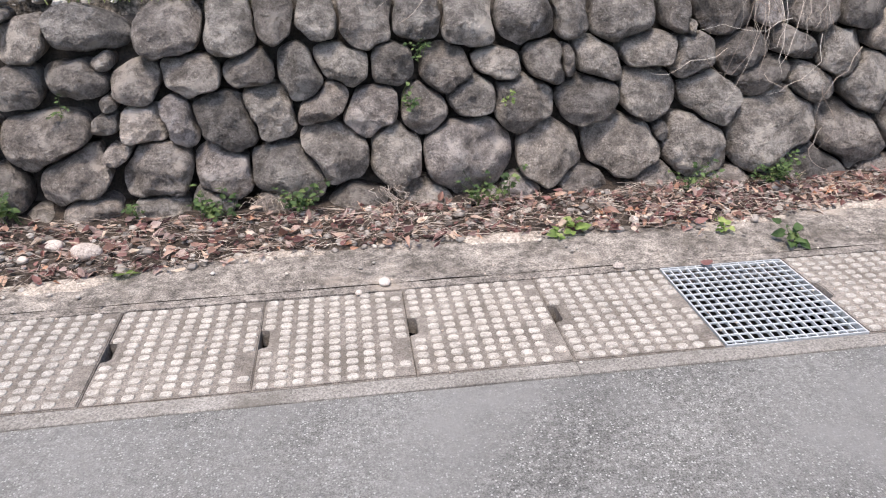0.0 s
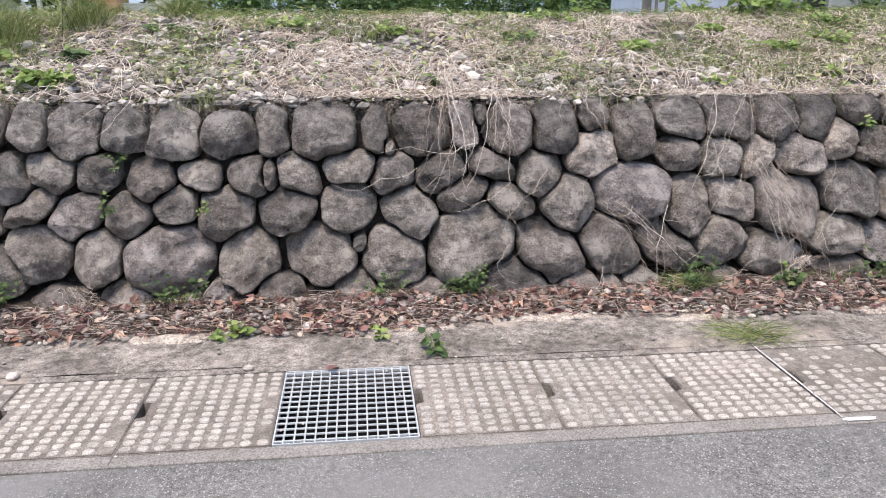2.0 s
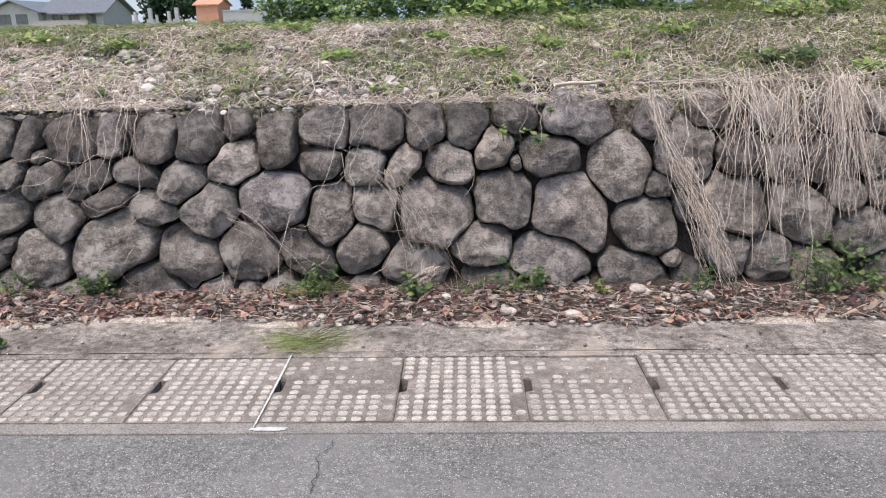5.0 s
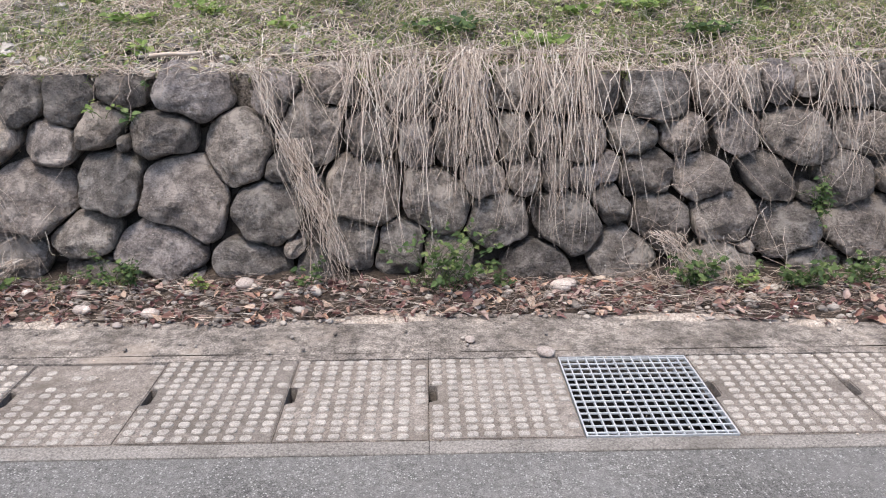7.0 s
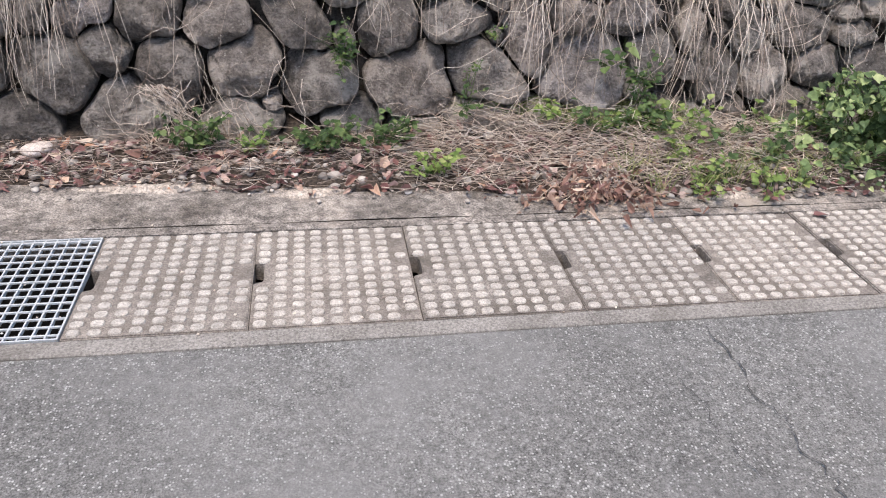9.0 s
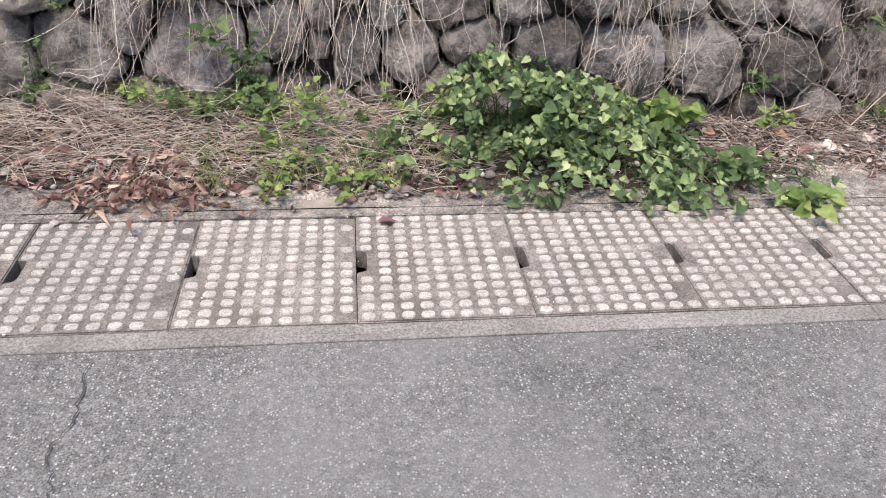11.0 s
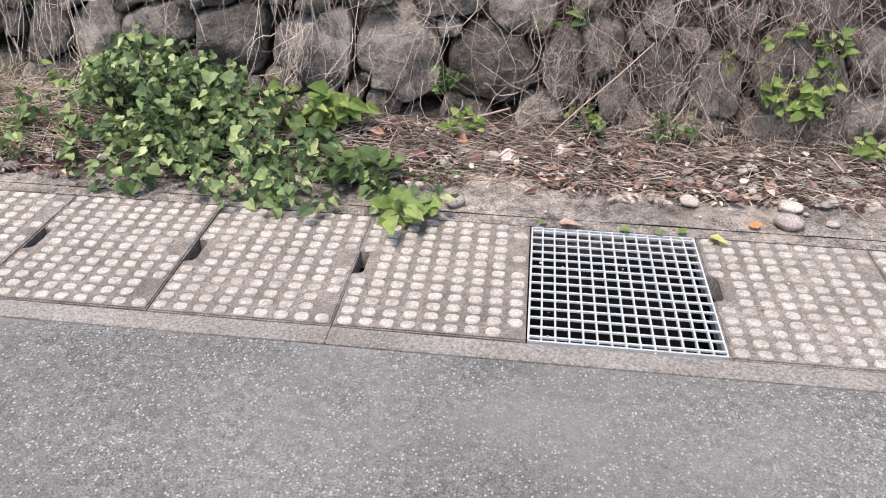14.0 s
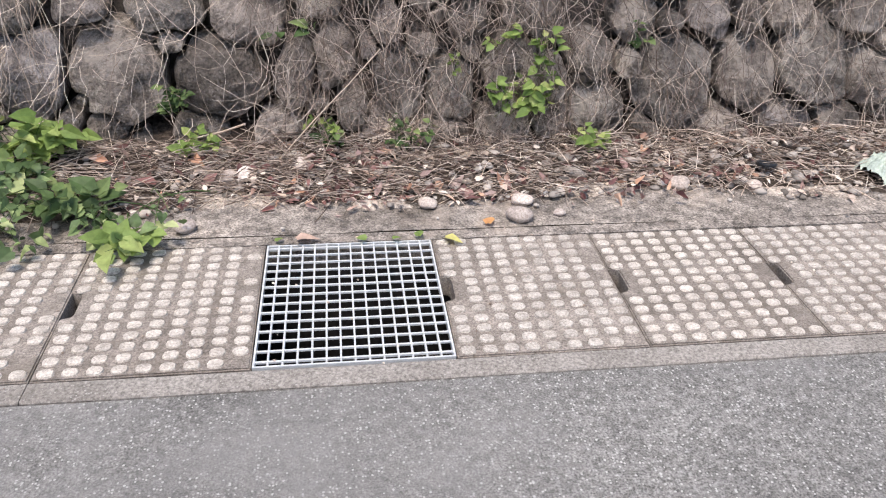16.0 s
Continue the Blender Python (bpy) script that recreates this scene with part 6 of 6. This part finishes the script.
def build_stick(p0, p1, r, label):
    h = Heap()
    a, b = Vector(p0), Vector(p1)
    h.strand([a, a.lerp(b, 0.35) + Vector((0, 0, 0.004)), a.lerp(b, 0.7) - Vector((0, 0, 0.003)), b], r, r * 0.8)
    tagged(h.done("stick", STRAW), label, "stick")


build_stick((11.62, 1.12, 0.075), (11.9, 1.15, 0.15), 0.006, "pale straight stick leaning at the wall foot")
build_stick((5.24, 1.5, 1.085), (5.48, 1.5, 1.1), 0.012, "pale broken stick on the wall top")
build_stick((12.02, 1.05, 0.06), (12.38, 1.14, 0.42), 0.003, "thin dry stalk leaning on the stones")


def road_crack(pts, width, seed):
    rnd = random.Random(seed)
    v, f = [], []
    fine = []
    for (a, b), (c, d) in zip(pts, pts[1:]):
        for i in range(8):
            fine.append((a + (c - a) * i / 8 + rnd.gauss(0, 0.006), b + (d - b) * i / 8 + rnd.gauss(0, 0.003)))
    fine.append(pts[-1])
    for i, (x, y) in enumerate(fine):
        w = width * rnd.uniform(0.3, 1.0) * (0.3 if i in (0, len(fine) - 1) else 1)
        v += [(x - w, y, 0.0015), (x + w, y, 0.0015)]
    f = [(2 * i, 2 * i + 1, 2 * i + 3, 2 * i + 2) for i in range(len(fine) - 1)]
    tagged(solid("crack", v, f, CRACK, smooth=False), "jagged dark crack in the asphalt", "crack", kind="structure")


road_crack([(9.33, -0.1), (9.35, -0.28), (9.32, -0.41), (9.36, -0.5), (9.34, -0.6), (9.37, -0.7), (9.35, -0.8), (9.4, -1.0)], 0.0028, 1)
road_crack([(9.14, -0.3), (9.18, -0.42), (9.16, -0.55), (9.2, -0.68)], 0.0014, 2)
road_crack([(4.31, -0.1), (4.27, -0.22), (4.29, -0.35), (4.26, -0.5), (4.28, -0.8)], 0.0028, 3)


def paint_mark(x0, x1, y0, y1, z, seed, label, material=WHITE_PAINT):
    rnd = random.Random(seed)
    v = [((x0 + x1) / 2, (y0 + y1) / 2, z)]
    n = 22
    for i in range(n):
        t = 6.2832 * i / n
        k = rnd.uniform(0.75, 1.0)
        ct, st = math.cos(t), math.sin(t)
        v.append(((x0 + x1) / 2 + (x1 - x0) / 2 * k * math.copysign(abs(ct) ** 0.5, ct), (y0 + y1) / 2 + (y1 - y0) / 2 * k * math.copysign(abs(st) ** 0.5, st), z))
    f = [(0, 1 + i, 1 + (i + 1) % n) for i in range(n)]
    tagged(solid("paint_mark", v, f, material, smooth=False), label, "paint mark", kind="structure")


def sand_patch(x, y, rx, ry, seed):
    """A thin uneven sheet of sand washed onto the apron."""
    rnd = random.Random(seed)
    n, rings = 48, 6
    v, f = [(x, y, 0.022 + 0.02 * (y - 0.62))], []
    for k in range(1, rings + 1):
        for i in range(n):
            t = 6.2832 * i / n
            q = (k / rings) * (0.75 + 0.55 * noise.noise(Vector((math.cos(t) * 1.7, math.sin(t) * 1.7, seed * 3.1))) + 0.2 * noise.noise(Vector((math.cos(t) * 6, math.sin(t) * 6, seed))))
            px, py = x + rx * q * math.cos(t), y + ry * q * math.sin(t)
            v.append((px, py, 0.006 + 0.02 * (py - 0.62) + 0.014 * (1 - (k / rings) ** 2) - (0.012 if k == rings else 0)))
    for i in range(n):
        f.append((0, 1 + i, 1 + (i + 1) % n))
        for k in range(rings - 1):
            a = 1 + k * n
            f.append((a + i, a + n + i, a + n + (i + 1) % n, a + (i + 1) % n))
    tagged(solid("sand_patch", v, f, SAND), "pale sand washed over the concrete apron", "sand", kind="structure")


for i, (x, y, rx, ry) in enumerate(((1.45, 0.93, 0.3, 0.06), (-0.3, 0.8, 0.3, 0.06), (0.5, 0.92, 0.25, 0.05), (3.2, 0.99, 0.35, 0.07), (3.9, 0.92, 0.25, 0.05), (4.85, 0.92, 0.25, 0.06), (6.3, 0.92, 0.3, 0.05), (7.6, 0.9, 0.3, 0.05),
                                  (8.2, 0.83, 0.2, 0.05), (9.85, 0.7, 0.2, 0.05), (11.92, 0.84, 0.22, 0.07), (12.35, 0.78, 0.16, 0.05), (13.1, 0.84, 0.22, 0.06), (13.9, 0.78, 0.25, 0.06), (2.6, 0.93, 0.2, 0.05))):
    sand_patch(x, y, rx, ry, i + 1)
for x, y, s, material, turn, label in ((13.42, 0.86, 0.07, LITTER, 160, "yellow-brown fallen leaf on the soil edge"), (12.43, 1.0, 0.09, LITTER, 40, "large orange-brown dead leaf on litter"), (12.93, 0.9, 0.07, LITTER, 80, "pale tan dead leaf on litter")):
    loose_leaf(x, y, s, material, turn, label)
backdrop = solid("backdrop", [(-2500, 1500, -50), (2500, 1500, -50), (2500, 1500, 380), (-2500, 1500, 380)], [(0, 1, 2, 3)], SKY, smooth=False)
tagged(backdrop, "pale blue sky with thin cloud", "sky", kind="structure")
paint_mark(3.98, 4.13, -0.062, -0.035, 0.0065, 1, "worn white paint mark on the gutter edge")
paint_mark(3.995, 4.005, -0.05, 0.62, 0.0085, 2, "pale mortar line across the gutter joint")

# ---- stones of the wall ----
wall_north = build_wall()
for i in range(len(laid)):
    if -1.15 < laid[i][0] < 14.9:
        build_stone(i, wall_north)
rest = Heap()
for i in range(len(laid)):
    if not -1.15 < laid[i][0] < 14.9:
        one = build_stone(i, None)
        n0 = len(rest.v)
        rest.v += [v.co + one.location for v in one.data.vertices]
        rest.f += [tuple(n0 + k for k in p.vertices) for p in one.data.polygons]
        bpy.data.meshes.remove(one.data)
tagged(rest.done("stone_run", STONE, wall_north), kind="stuff")
